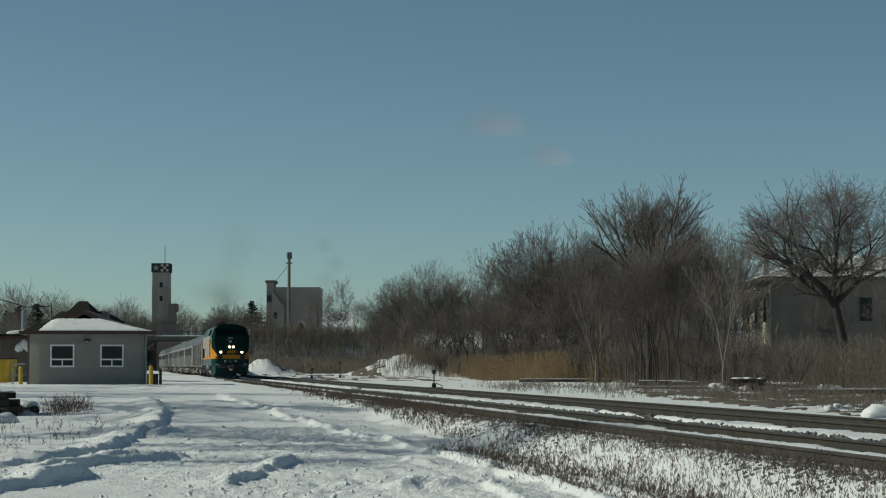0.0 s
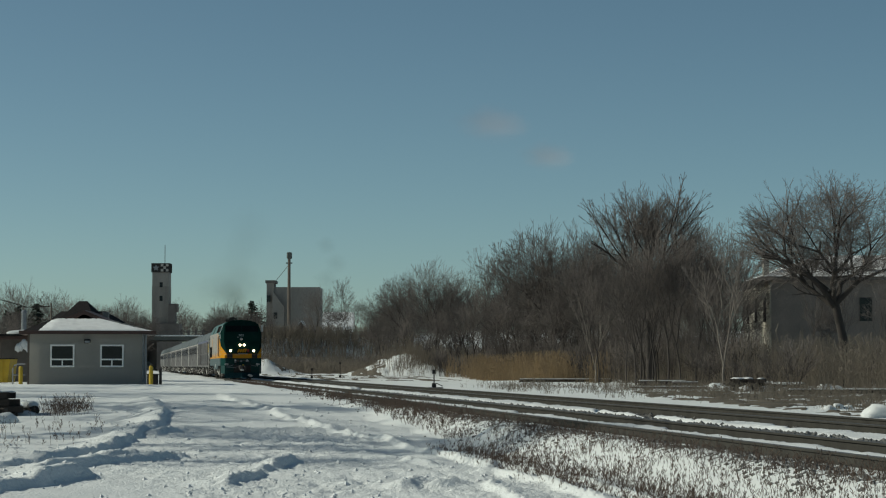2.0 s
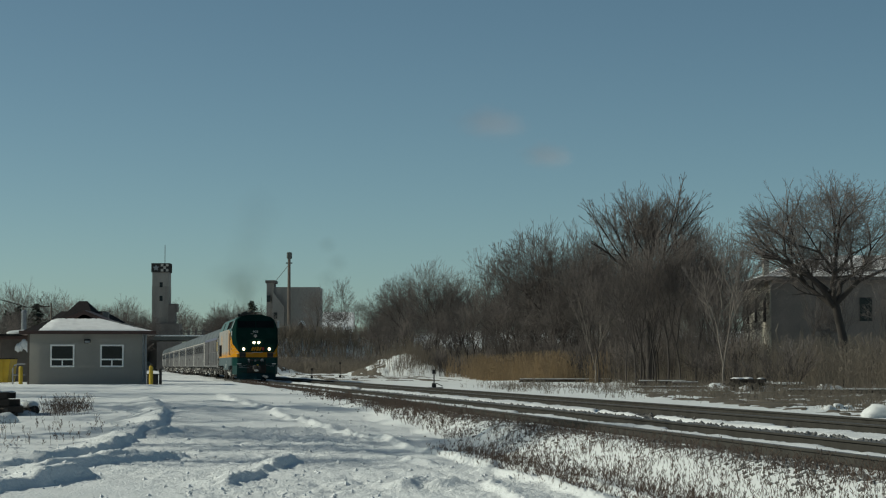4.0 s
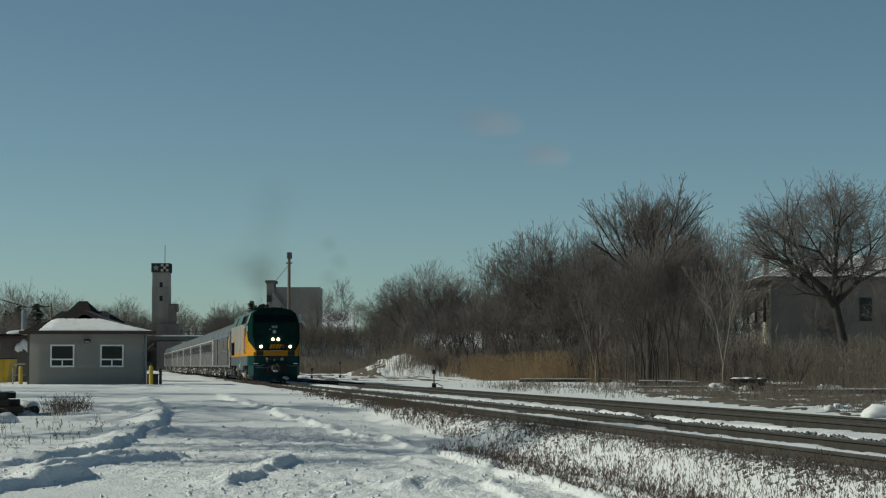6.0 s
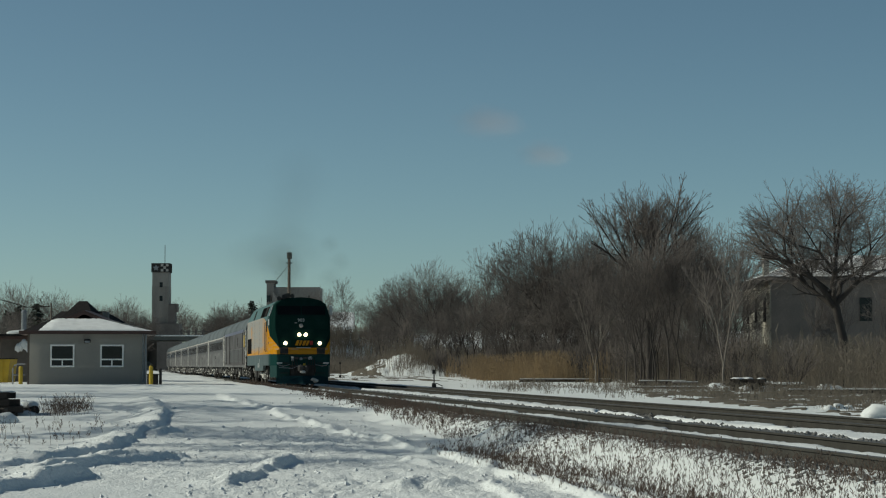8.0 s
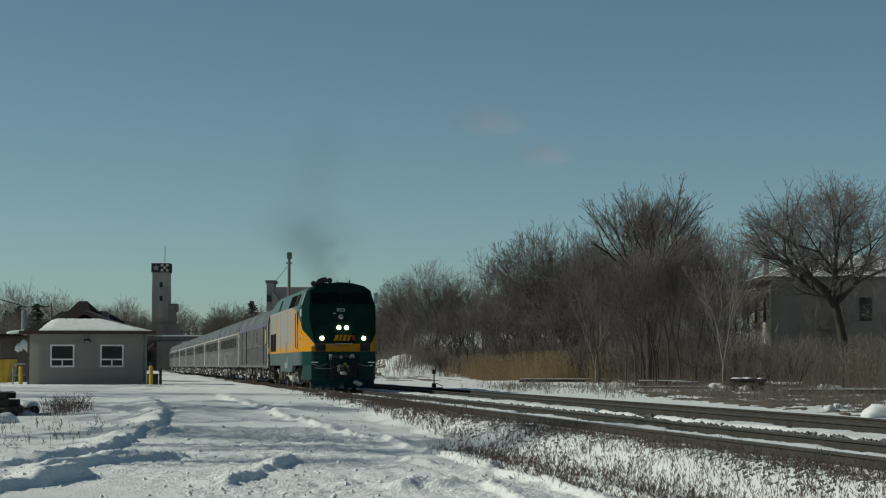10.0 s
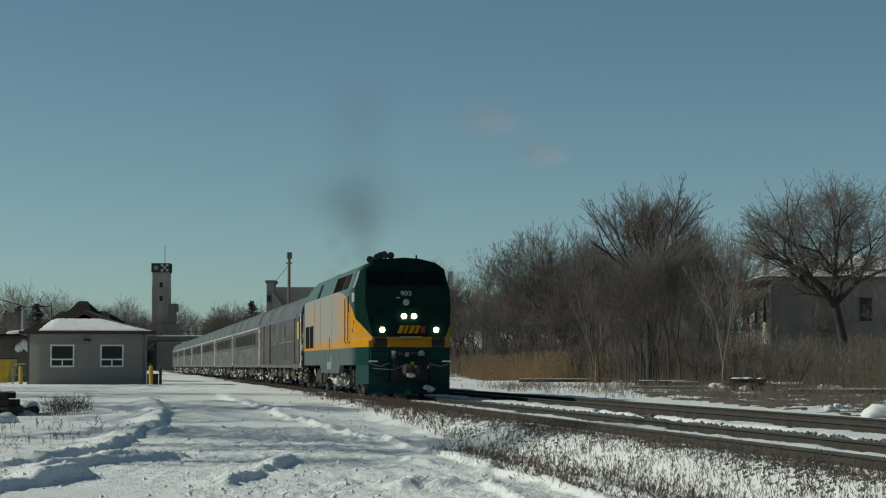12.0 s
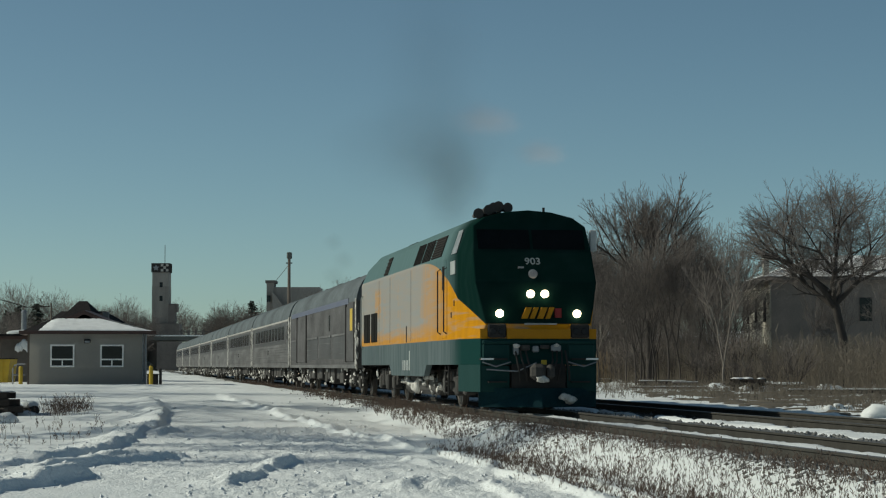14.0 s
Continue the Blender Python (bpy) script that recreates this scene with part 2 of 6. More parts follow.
def ground_height(x, y):
    l = x * Q.x + y * Q.y
    s = x * D.x + y * D.y
    z = base_height(x, y)
    near = 1 - sstep(90, 170, y)
    yard = 1 - sstep(-0.5, -0.05, l - windrow(s))
    open_snow = 1 - sstep(7.7, 8.0, l) * (1 - sstep(15.0, 15.5, l))
    z = z + near * open_snow * (0.03 * fbm(x * 0.16, y * 0.9, 3) + 0.03 * fbm(x * 0.3, y * 0.35 + 40, 3))
    busy = 0.35 + sstep(-0.1, 0.25, fbm(x * 0.25 + 3, y * 0.12, 2))
    z = z + near * yard * busy * (0.016 * np.abs(fbm(x * 1.6, y * 0.8, 4)) + 0.020 * fbm(x * 7.2, y * 5.4, 4, 0.95) + 0.012 * sstep(0.22, 0.38, vnoise(x * 3.3 + 31, y * 2.4 + 7)))
    # wind-packed ripples that run across the yard
    z = z + near * open_snow * (0.011 + 0.026 * sstep(36, 60, y)) * np.sin(y * 2.6 + 5 * vnoise(x * 0.13, y * 0.4) + 3.0 * vnoise(x * 0.5, y * 0.8 + 9)) * (0.4 + sstep(-0.1, 0.2, vnoise(x * 0.11 + 50, y * 0.15)))
    z = z + yard * (1 - sstep(38, 52, y)) * 0.009 * np.sin(y * 8.5 + 7 * vnoise(x * 0.35, y * 0.5) + 4 * vnoise(x * 1.1, y * 0.9)) * (0.3 + sstep(-0.15, 0.25, vnoise(x * 0.4 + 7, y * 0.3)))
    # low drifts across the yard with steep near sides
    drift = (1 - np.abs(2 * vnoise(x * 0.07 + 11, y * 0.30 + 0.05 * x))) ** 7 + 0.7 * (1 - np.abs(2 * vnoise(x * 0.12 + 71, y * 0.55 - 0.1 * x))) ** 7
    z = z + near * (1 - sstep(6.3, 6.9, l)) * sstep(33, 44, y) * (1 - sstep(66, 82, y)) * 0.12 * drift
    # lanes worn by tyres and lugs
    lane = np.exp(-((x + 0.6 + 0.02 * (y - 25)) / 2.2) ** 2) * (1 - sstep(40, 75, y))
    z = z - near * 0.016 * lane * np.clip(np.sin((l - 0.012 * s) * 9.0 + 2.2 * vnoise(x * 0.4, y * 0.15)), 0, 1)
    # the ploughed edge: a sharp lip on the yard's side that falls off gently behind, splitting in three near by
    z = z + lip(x, y, [(0.72, 30.8), (0.16, 34.5), (-0.5, 37.5), (-2.4, 45), (-4.6, 56), (-6.7, 67), (-8.5, 76)], 0.115, 0.4)
    z = z + lip(x, y, [(2.7, 19.5), (2.12, 24.2), (1.68, 27.8), (0.85, 31.6)], 0.09, 0.5)
    z = z + lip(x, y, [(2.05, 19.5), (1.65, 24), (1.2, 27.8), (0.62, 30.4)], 0.11, 0.3)
    z = z + lip(x, y, [(1.1, 20.5), (0.77, 24), (0.45, 27.0)], 0.10, 0.3)
    z = z + ridge(x, y, [(0.62, 29.8), (0.7, 31.2)], 0.12, 0.07, 0.2) + ridge(x, y, [(-0.55, 33.6), (-0.2, 32.4)], 0.11, 0.1, 0.2)
    z = z + bank(x, y, [(-7.0, 22.0), (-5.6, 24.6), (-5.2, 27.0), (-4.85, 28.9)], 0.17, 0.6, 0.16)
    z = z + bank(x, y, [(-6.4, 30.2), (-5.6, 31.6), (-4.9, 33.4), (-4.15, 34.6)], 0.15, 0.5, 0.14)
    z = z + bank(x, y, [(-8.4, 28.6), (-6.75, 31.2), (-6.2, 35.0), (-6.15, 39.8), (-6.3, 45.0), (-7.6, 56.0), (-10.0, 70.0)], 0.14, 0.6, 0.16)
    z = z + bank(x, y, [(-5.9, 41.0), (-5.55, 44.5)], 0.12, 0.3) + bank(x, y, [(-5.9, 34.2), (-5.3, 36.6)], 0.10, 0.3)
    z = z + bank(x, y, [(-2.85, 25.8), (-2.65, 28.4), (-2.5, 31.4), (-2.25, 33.2)], 0.12, 0.3, 0.12)
    z = z + ridge(x, y, [(-0.5, 26.0), (-0.35, 26.8)], 0.18, 0.1, 0.3) + ridge(x, y, [(-0.05, 26.2), (0.12, 26.8)], 0.15, 0.09, 0.3)
    z = z + ridge(x, y, [(-13, 88), (-8, 84), (-4, 80)], 1.0, 0.08, 0.5)
    z = z + (1 - near) * 0.25 * fbm(x * 0.08, y * 0.08, 3)
    bank_near = np.exp(-((x + 4.0) / 6.0) ** 2 - ((y - 220) / 12.0) ** 2) + np.exp(-((x + 21.6) / 4.0) ** 2 - ((y - 250) / 9.0) ** 2)
    z = z + bank_near * 0.8 * fbm(x * 0.6, y * 0.3, 4, 0.5)
    z = z + sstep(16, 18, l) * near * (0.10 * fbm(x * 0.7, y * 0.5, 4))
    return z


def axis(*runs):
    out = [runs[0][0]]
    for a, b, step, grow in runs:
        d = step
        while out[-1] < b - 1e-6:
            out.append(min(b, out[-1] + d))
            d *= grow
    return np.array(out)


def build_ground():
    right = axis((0, 3.2, 0.042, 1), (3.2, 7.5, 0.055, 1), (7.5, 13, 0.12, 1), (13, 40, 0.3, 1.0), (40, 3000, 1.0, 1.14))
    xs = np.concatenate([-right[:0:-1], right])
    front = axis((0, 19, 1.0, 1), (19, 42, 0.075, 1), (42, 64, 0.14, 1), (64, 110, 0.32, 1), (110, 440, 1.5, 1.0), (440, 4200, 4, 1.12))
    back = axis((0, 3000, 2, 1.25))
    ys = np.concatenate([-back[:0:-1], front])
    gx, gy = np.meshgrid(xs, ys)
    gz = ground_height(gx, gy)
    nx, ny = len(xs), len(ys)
    idx = np.arange(nx * ny).reshape(ny, nx)
    quads = np.stack([idx[:-1, :-1], idx[:-1, 1:], idx[1:, 1:], idx[1:, :-1]], -1).reshape(-1, 4)
    me = bpy.data.meshes.new("ground")
    me.vertices.add(nx * ny)
    me.vertices.foreach_set("co", np.stack([gx, gy, gz], -1).astype(np.float32).ravel())
    me.loops.add(quads.size)
    me.loops.foreach_set("vertex_index", quads.astype(np.int32).ravel())
    me.polygons.add(len(quads))
    me.polygons.foreach_set("loop_start", np.arange(0, quads.size, 4, dtype=np.int32))
    me.polygons.foreach_set("use_smooth", np.ones(len(quads), bool))
    me.update()
    me.validate()
    me.materials.append(M_SNOW)
    tagged(new("ground", me), "rutted white snow with ploughed windrows and drifts", "snow", kind="structure")


def gz_at(x, y):
    return float(ground_height(np.array([x]), np.array([y]))[0])


build_ground()


def strip(name, l0, l1, s0, s1, height, material, label, category, dl=0.2, ds=0.25, far=1.02, kind="structure"):
    """A sheet laid along the track, its height given by a function of l and s."""
    ls = np.linspace(l0, l1, max(2, int((l1 - l0) / dl) + 1))
    ss = axis((s0, 90, ds, 1), (90, s1, ds, far))
    gl, gs = np.meshgrid(ls, ss)
    gz = height(gl, gs)
    co = np.stack([gl * Q.x + gs * D.x, gl * Q.y + gs * D.y, gz], -1).reshape(-1, 3)
    n, m = len(ls), len(ss)
    idx = np.arange(n * m).reshape(m, n)
    quads = np.stack([idx[:-1, :-1], idx[:-1, 1:], idx[1:, 1:], idx[1:, :-1]], -1).reshape(-1, 4)
    me = bpy.data.meshes.new(name)
    me.from_pydata(co.tolist(), [], quads.tolist())
    me.polygons.foreach_set("use_smooth", [True] * len(me.polygons))
    me.materials.append(material)
    return tagged(new(name, me), label, category, kind=kind)


def bed_height(l, s):
    edge = sstep(7.85, 8.0, l) * (1 - sstep(14.6, 15.2, l))
    dip = 0.12 * np.exp(-((l - 10.95) / 0.7) ** 2)
    return 0.10 + edge * 0.29 - dip * edge + edge * 0.06 * fbm(l * 4, s * 4, 3)


strip("ballast_bed", 7.8, 15.3, 14, 600, bed_height, M_BALLAST, "dark crushed-stone ballast under two railway tracks", "ballast", dl=0.12, ds=0.16, far=1.05)


def snow_strip(l0, l1, s0, s1, top, cover, seed, ragged=1.0):
    """Snow lying on the ballast, ragged at its edges and broken into patches."""
    mid, half = (l0 + l1) / 2, (l1 - l0) / 2

    def height(l, s):
        keep = half * (0.75 + ragged * 0.9 * fbm(s * 0.6 + seed, l * 0.2 + seed, 4))
        patch = sstep(-0.12, 0.08, vnoise(s * 0.11 + seed * 3.1, l * 0 + seed) + cover - 0.5)
        inside = sstep(0, 0.35 * half, keep * patch - np.abs(l - mid))
        return top - 0.16 + 0.16 * inside + 0.03 * fbm(l * 5, s * 3, 3) * inside
    return strip("snow_strip", l0 - 0.25, l1 + 0.25, s0, s1, height, M_SNOW_CLEAN, "ragged strip of snow lying on dark ballast", "snow", dl=0.07, ds=0.12, far=1.05)


snow_strip(LINE - 0.4, LINE + 0.6, 14, 420, 0.495, 0.9, 1.0, 0.9)
snow_strip(LINE + 1.75, LINE_2 - 1.0, 14, 420, 0.505, 0.85, 2.0, 1.0)
snow_strip(LINE_2 - 0.5, LINE_2 + 0.5, 14, 420, 0.43, 0.7, 3.0)
snow_strip(LINE_2 + 0.95, LINE_2 + 2.6, 14, 420, 0.46, 0.6, 4.0, 0.9)


def rail_mesh(length):
    bm = bmesh.new()
    prof = [(-0.07, -0.175), (0.07, -0.175), (0.07, -0.16), (0.012, -0.14), (0.012, -0.045), (0.036, -0.035), (0.036, -0.006), (0.028, 0.0), (-0.028, 0.0), (-0.036, -0.006), (-0.036, -0.035), (-0.012, -0.045), (-0.012, -0.14), (-0.07, -0.16)]
    n = len(prof)
    step = 11.9
    count = int(length / step)
    rows = [[bm.verts.new((x, i * step, z)) for x, z in prof] for i in range(count + 1)]
    for a, b in zip(rows, rows[1:]):
        for i in range(n):
            f = bm.faces.new((a[i], a[(i + 1) % n], b[(i + 1) % n], b[i]))
            f.material_index = 1 if i in (6, 7, 8) else 0
    bm.faces.new(rows[0])
    bm.faces.new(rows[-1][::-1])
    bmesh.ops.recalc_face_normals(bm, faces=bm.faces[:])
    return bm


def build_tracks():
    for line, label in ((LINE, "worn main line of rusty steel rails on wooden ties"), (LINE_2, "siding of rusty steel rails on wooden ties")):
        track = thing("railway_track", label, "railway track", track_pose(line, 0, RAIL), kind="structure")
        for side in (-0.755, 0.755):
            r = part("rail", rail_mesh(560), [M_RUST, M_RAILHEAD], track)
            r.location = (side, 12, 0)
        tie = mesh_of("tie", box(-1.28, 1.28, -0.11, 0.11, -0.37, -0.178, 0.012), M_TIE)
        rng = random.Random(3)
        for i in range(150):
            t = new("tie", tie)
            t.parent = track
            t.location, t.rotation_euler = (rng.uniform(-0.03, 0.03), 18 + i * 0.55, rng.uniform(-0.012, 0.006)), (0, 0, rng.uniform(-0.02, 0.02))


build_tracks()


def octahedra(rng, spots, name, material, label, category):
    v, f = [], []
    for x, y, z, r in spots:
        b = len(v)
        for dx, dy, dz in ((1, 0, 0), (-1, 0, 0), (0, 1, 0), (0, -1, 0), (0, 0, 0.85), (0, 0, -0.85)):
            k = r * rng.uniform(0.65, 1.35)
            v.append((x + dx * k * 1.2 + rng.uniform(-0.3, 0.3) * r, y + dy * k + rng.uniform(-0.3, 0.3) * r, z + dz * k + r * 0.2))
        f += [(b + a, b + c, b + d) for a, c, d in ((0, 2, 4), (2, 1, 4), (1, 3, 4), (3, 0, 4), (2, 0, 5), (1, 2, 5), (3, 1, 5), (0, 3, 5))]
    me = bpy.data.meshes.new(name)
    me.from_pydata(v, [], f)
    me.materials.append(material)
    tagged(new(name, me), label, category, kind="stuff")


def ballast_stones():
    """Loose stones on the bed's shoulder and between the tracks, past counting."""
    rng = random.Random(12)
    spots = []
    for _ in range(13000):
        s = 17 + 75 * rng.random() ** 1.5
        pick = rng.random()
        if pick < 0.3:
            l = LINE - 0.86 - abs(rng.gauss(0, 0.55))
            if vnoise(np.array([s * 0.35]), np.array([l * 1.5]))[0] < 0.0:
                continue
            z = None
        elif pick < 0.85:
            l, z = rng.gauss(LINE + 1.45, 0.17), rng.uniform(0.43, 0.5)
        else:
            l, z = rng.uniform(LINE_2 - 1.2, LINE_2 + 1.4), 0.42
        p = on_track(l, s)
        spots.append((p.x, p.y, -1.0 if z is None else z))
    spots = np.array(spots)
    floor_z = ground_height(spots[:, 0], spots[:, 1])
    octahedra(rng, [(x, y, g if z < 0 else z, rng.uniform(0.014, 0.034) if z < 0 else rng.uniform(0.02, 0.05)) for (x, y, z), g in zip(spots, floor_z)], "ballast_stones", M_BALLAST, "loose dark ballast stones poking out of snow", "stones")


ballast_stones()


def gravel_height(l, s):
    x, y = l * Q.x + s * D.x, l * Q.y + s * D.y
    edge = sstep(6.5, 7.45, l) * (1 - sstep(7.7, 7.85, l))
    patch = sstep(0.0, 0.3, 0.7 * fbm(s * 1.2 + 5, l * 2.3 + 1, 2) + 1.1 * fbm(s * 8.0 + 2, l * 8.0, 3, 0.8) + 0.04) * edge
    return ground_height(x, y) - 0.05 + 0.065 * patch


strip("gravel_patches", 6.1, 7.9, 17, 90, gravel_height, M_BALLAST, "dark gravel showing through thin snow beside the rails", "gravel", dl=0.07, ds=0.09)


def grass_height(l, s):
    x, y = l * Q.x + s * D.x, l * Q.y + s * D.y
    near = np.interp(s, [50, 70, 95], [15.4, 17.5, 22.5])
    edge = sstep(0, 1.2, l - near) * (1 - sstep(30, 31.5, l)) * sstep(30, 40, s) * (1 - sstep(86, 106, s))
    patch = sstep(-0.04, 0.10, fbm(s * 0.5 + 3, l * 0.8 + 8, 5, 0.7) - 0.05 + 0.21 * (1 - sstep(66, 92, s))) * edge
    return ground_height(x, y) - 0.12 + 0.15 * patch + 0.04 * patch * fbm(l * 3, s * 3, 3)


strip("grass_patches", 15.3, 32.0, 30, 120, grass_height, M_GRASS, "matted dead grass and dirt showing through snow", "grass", dl=0.14, ds=0.25, far=1.02)


def snow_crumbs():
    """Crumbs thrown up by the plough, past counting."""
    rng = random.Random(41)
    spots = []
    while len(spots) < 2200:
        y = 23 + 45 * rng.random() ** 1.6
        l = rng.uniform(-9.5, 5.7)
        x = (l - y * Q.y) / Q.x
        if abs(x) > y * 0.235 or rng.random() > 0.12 + 1.6 * max(0.0, float(vnoise(np.array([x * 0.7]), np.array([y * 0.35]))[0])) + (0.4 if 5.2 < l else 0):
            continue
        spots.append((x, y))
    for line in (((-5.6, 24.6), (-4.85, 28.9)), ((-6.4, 30.2), (-4.15, 34.6)), ((-6.75, 31.2), (-6.15, 39.8), (-7.6, 56)), ((-2.75, 25.8), (-2.25, 33.2))):
        for (ax, ay), (bx, by) in zip(line, line[1:]):
            for _ in range(70):
                t = rng.random()
                spots.append((ax + t * (bx - ax) + rng.gauss(0, 0.35), ay + t * (by - ay) + rng.gauss(0, 0.35)))
    a = np.array(spots)
    z = ground_height(a[:, 0], a[:, 1])
    octahedra(rng, [(x, y, h, 0.007 + 0.036 * rng.random() ** 4) for (x, y), h in zip(spots, z.tolist())], "snow_crumbs", M_SNOW_CLEAN, "small crumbs of ploughed snow strewn over the yard", "snow")


snow_crumbs()


def verge_height(l, s):
    x, y = l * Q.x + s * D.x, l * Q.y + s * D.y
    edge = sstep(15.4, 16.4, l) * (1 - sstep(27, 30, l)) * sstep(128, 165, s) * (1 - sstep(330, 380, s))
    patch = sstep(-0.10, 0.06, fbm(s * 0.12 + 13, l * 0.8 + 2, 5, 0.7)) * edge
    return ground_height(x, y) - 0.3 + 0.34 * patch


strip("verge_dirt", 15.3, 30.5, 125, 390, verge_height, M_GRASS, "dull brown dirt and matted grass beside the siding", "dirt", dl=0.3, ds=0.5, far=1.01)

# ---- the train ----


def livery(name):
    """Weathered engine paint: dark green nose paling to grey-green along the roof, a yellow flank under a rising curve,
    a grey-green sill, the flank dusted with road grime.
    """
    m = bpy.data.materials.new(name)
    m.use_nodes = True
    n, k = m.node_tree.nodes, m.node_tree.links
    p = n["Principled BSDF"]
    p.inputs["Roughness"].default_value = 0.5
    p.inputs["Specular IOR Level"].default_value = 0.0
    co = n.new("ShaderNodeTexCoord")
    sp = n.new("ShaderNodeSeparateXYZ")
    k.new(co.outputs["Object"], sp.inputs[0])

    def math_node(op, a, b=None, c=None):
        q = n.new("ShaderNodeMath")
        q.operation = op
        for i, v in enumerate((a, b, c)):
            if v is None:
                continue
            if isinstance(v, (int, float)):
                q.inputs[i].default_value = v
            else:
                k.new(v, q.inputs[i])
        return q.outputs[0]

    def rng(v, a, b, c=0.0, d=1.0):
        q = n.new("ShaderNodeMapRange")
        for i, w in enumerate((a, b, c, d)):
            q.inputs[i + 1].default_value = w
        k.new(v, q.inputs[0])
        return q.outputs[0]

    def noise_node(scale, detail, stretch):
        mp = n.new("ShaderNodeMapping")
        mp.inputs["Scale"].default_value = stretch
        k.new(co.outputs["Object"], mp.inputs[0])
        q = n.new("ShaderNodeTexNoise")
        q.inputs["Scale"].default_value, q.inputs["Detail"].default_value = scale, detail
        k.new(mp.outputs[0], q.inputs["Vector"])
        return q.outputs[0]

    def mix(f, a, b):
        q = n.new("ShaderNodeMix")
        q.data_type = "RGBA"
        k.new(f, q.inputs[0])
        for i, v in ((6, a), (7, b)):
            if isinstance(v, tuple):
                q.inputs[i].default_value = (*v, 1)
            else:
                k.new(v, q.inputs[i])
        return q.outputs[2]

    y, z = sp.outputs[1], sp.outputs[2]
    # the curve between yellow and green: steep by the nose, level along the roof
    curve = math_node("SMOOTH_MIN", math_node("MULTIPLY_ADD", y, 0.43, 1.86), 3.48, 2.0)
    upper = rng(math_node("SUBTRACT", z, curve), -0.012, 0.012)
    lower = rng(z, 1.552, 1.568)
    blot = noise_node(0.5, 4, (1, 1, 1))
    streak = noise_node(2.2, 5, (1, 2.2, 0.22))
    lines = noise_node(5.0, 2, (0.3, 0.12, 1.6))
    back = rng(y, 2.6, 8.6)
    grime = math_node("ADD", 0.97, math_node("ADD", rng(blot, 0.36, 0.6, -0.1, 0.3), rng(streak, 0.4, 0.7, -0.06, 0.16)))
    spot = math_node("MULTIPLY", rng(math_node("ABSOLUTE", math_node("SUBTRACT", y, 15.6)), 0.5, 0.9, 1.0, 0.0), rng(math_node("ABSOLUTE", math_node("SUBTRACT", z, 2.75)), 0.28, 0.5, 1.0, 0.0))
    grime = math_node("SUBTRACT", grime, math_node("MULTIPLY", spot, 0.55))
    grime = math_node("MAXIMUM", math_node("MINIMUM", math_node("MULTIPLY", grime, back), 0.95), 0.0)
    hem = rng(z, 1.66, 2.0, 0.2, 1.0)
    grime = math_node("MULTIPLY", grime, hem)
    grime = math_node("ADD", grime, math_node("MULTIPLY", rng(lines, 0.5, 0.66), rng(y, 1.2, 3.0, 0.6, 0.25)))
    yellow = mix(rng(streak, 0.3, 0.7), (0.52, 0.232, 0.013), (0.42, 0.19, 0.017))
    yellow = mix(grime, yellow, (0.25, 0.25, 0.238))
    # near-black green on the nose, mixed towards pale teal-grey from y = 1.5 to 3.5
    green_pale = math_node("ADD", rng(y, 1.5, 3.5, 0.0, 0.8), math_node("MULTIPLY", rng(streak, 0.45, 0.75), rng(y, 1.0, 2.0, 0.04, 0.12)))
    green = mix(green_pale, (0.005, 0.0195, 0.0165), (0.11, 0.175, 0.18))
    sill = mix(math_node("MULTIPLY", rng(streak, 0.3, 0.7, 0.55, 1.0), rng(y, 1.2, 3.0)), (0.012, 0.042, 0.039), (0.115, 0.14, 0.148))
    colour = mix(upper, yellow, green)
    colour = mix(lower, sill, colour)
    k.new(colour, p.inputs["Base Color"])
    k.new(rng(streak, 0.3, 0.7, 0.5, 0.75), p.inputs["Roughness"])
    return m


M_LIVERY = livery("engine_livery")
M_GREEN = mat("dark_green_paint", (0.013, 0.042, 0.039), (0.019, 0.052, 0.049), 1.5, 0.55, 0, 0.1, 10, spec=0.04)
M_PLOUGH = mat("plough_blue_green", (0.022, 0.075, 0.09), (0.012, 0.042, 0.05), 2.0, 0.6, 0, 0.2, 8, spec=0.1)
M_ENGINE_YELLOW = mat("engine_yellow", (0.46, 0.215, 0.012), (0.36, 0.165, 0.015), 2.0, 0.6, spec=0.1)
M_GRILLE = mat("grille", (0.022, 0.022, 0.022), (0.035, 0.034, 0.032), 6.0, 0.9, spec=0.0)
M_TRUCK = mat("truck_steel", (0.03, 0.028, 0.026), (0.065, 0.06, 0.055), 2.5, 0.85, 0, 0.4, 15)
M_CAKED = mat("caked_snow", (0.80, 0.78, 0.73), (0.13, 0.12, 0.105), 5.0, 0.85, 0, 0.6, 14)
M_TREAD = mat("wheel_steel", (0.10, 0.09, 0.08), (0.05, 0.045, 0.04), 4.0, 0.55, 0.6)
M_LAMP = glow("lit_lamp", (1.0, 0.76, 0.52), 7.0)
M_LENS = mat("grey_lens", (0.25, 0.26, 0.27), (0.15, 0.16, 0.18), 6.0, 0.2)
M_TEXT = mat("grey_lettering", (0.34, 0.36, 0.35), (0.26, 0.28, 0.27), 5.0, 0.6)
M_RED = mat("red_mark", (0.25, 0.012, 0.012), (0.2, 0.01, 0.01), 5.0, 0.5)
M_CABGLASS = glass("windshield_glass", (0.006, 0.008, 0.009), 0.12)
# pale base colour stands in for the bright reflection in the cab's side glass
M_GLARE_GLASS = mat("glare_glass", (0.55, 0.56, 0.55), (0.38, 0.39, 0.38), 3.0, 0.25)
M_INOX = mat("dull_stainless", (0.225, 0.222, 0.22), (0.085, 0.083, 0.081), 0.7, 0.5, 0.4, 0.15, 4, (1, 0.4, 2.6), spec=0.0)
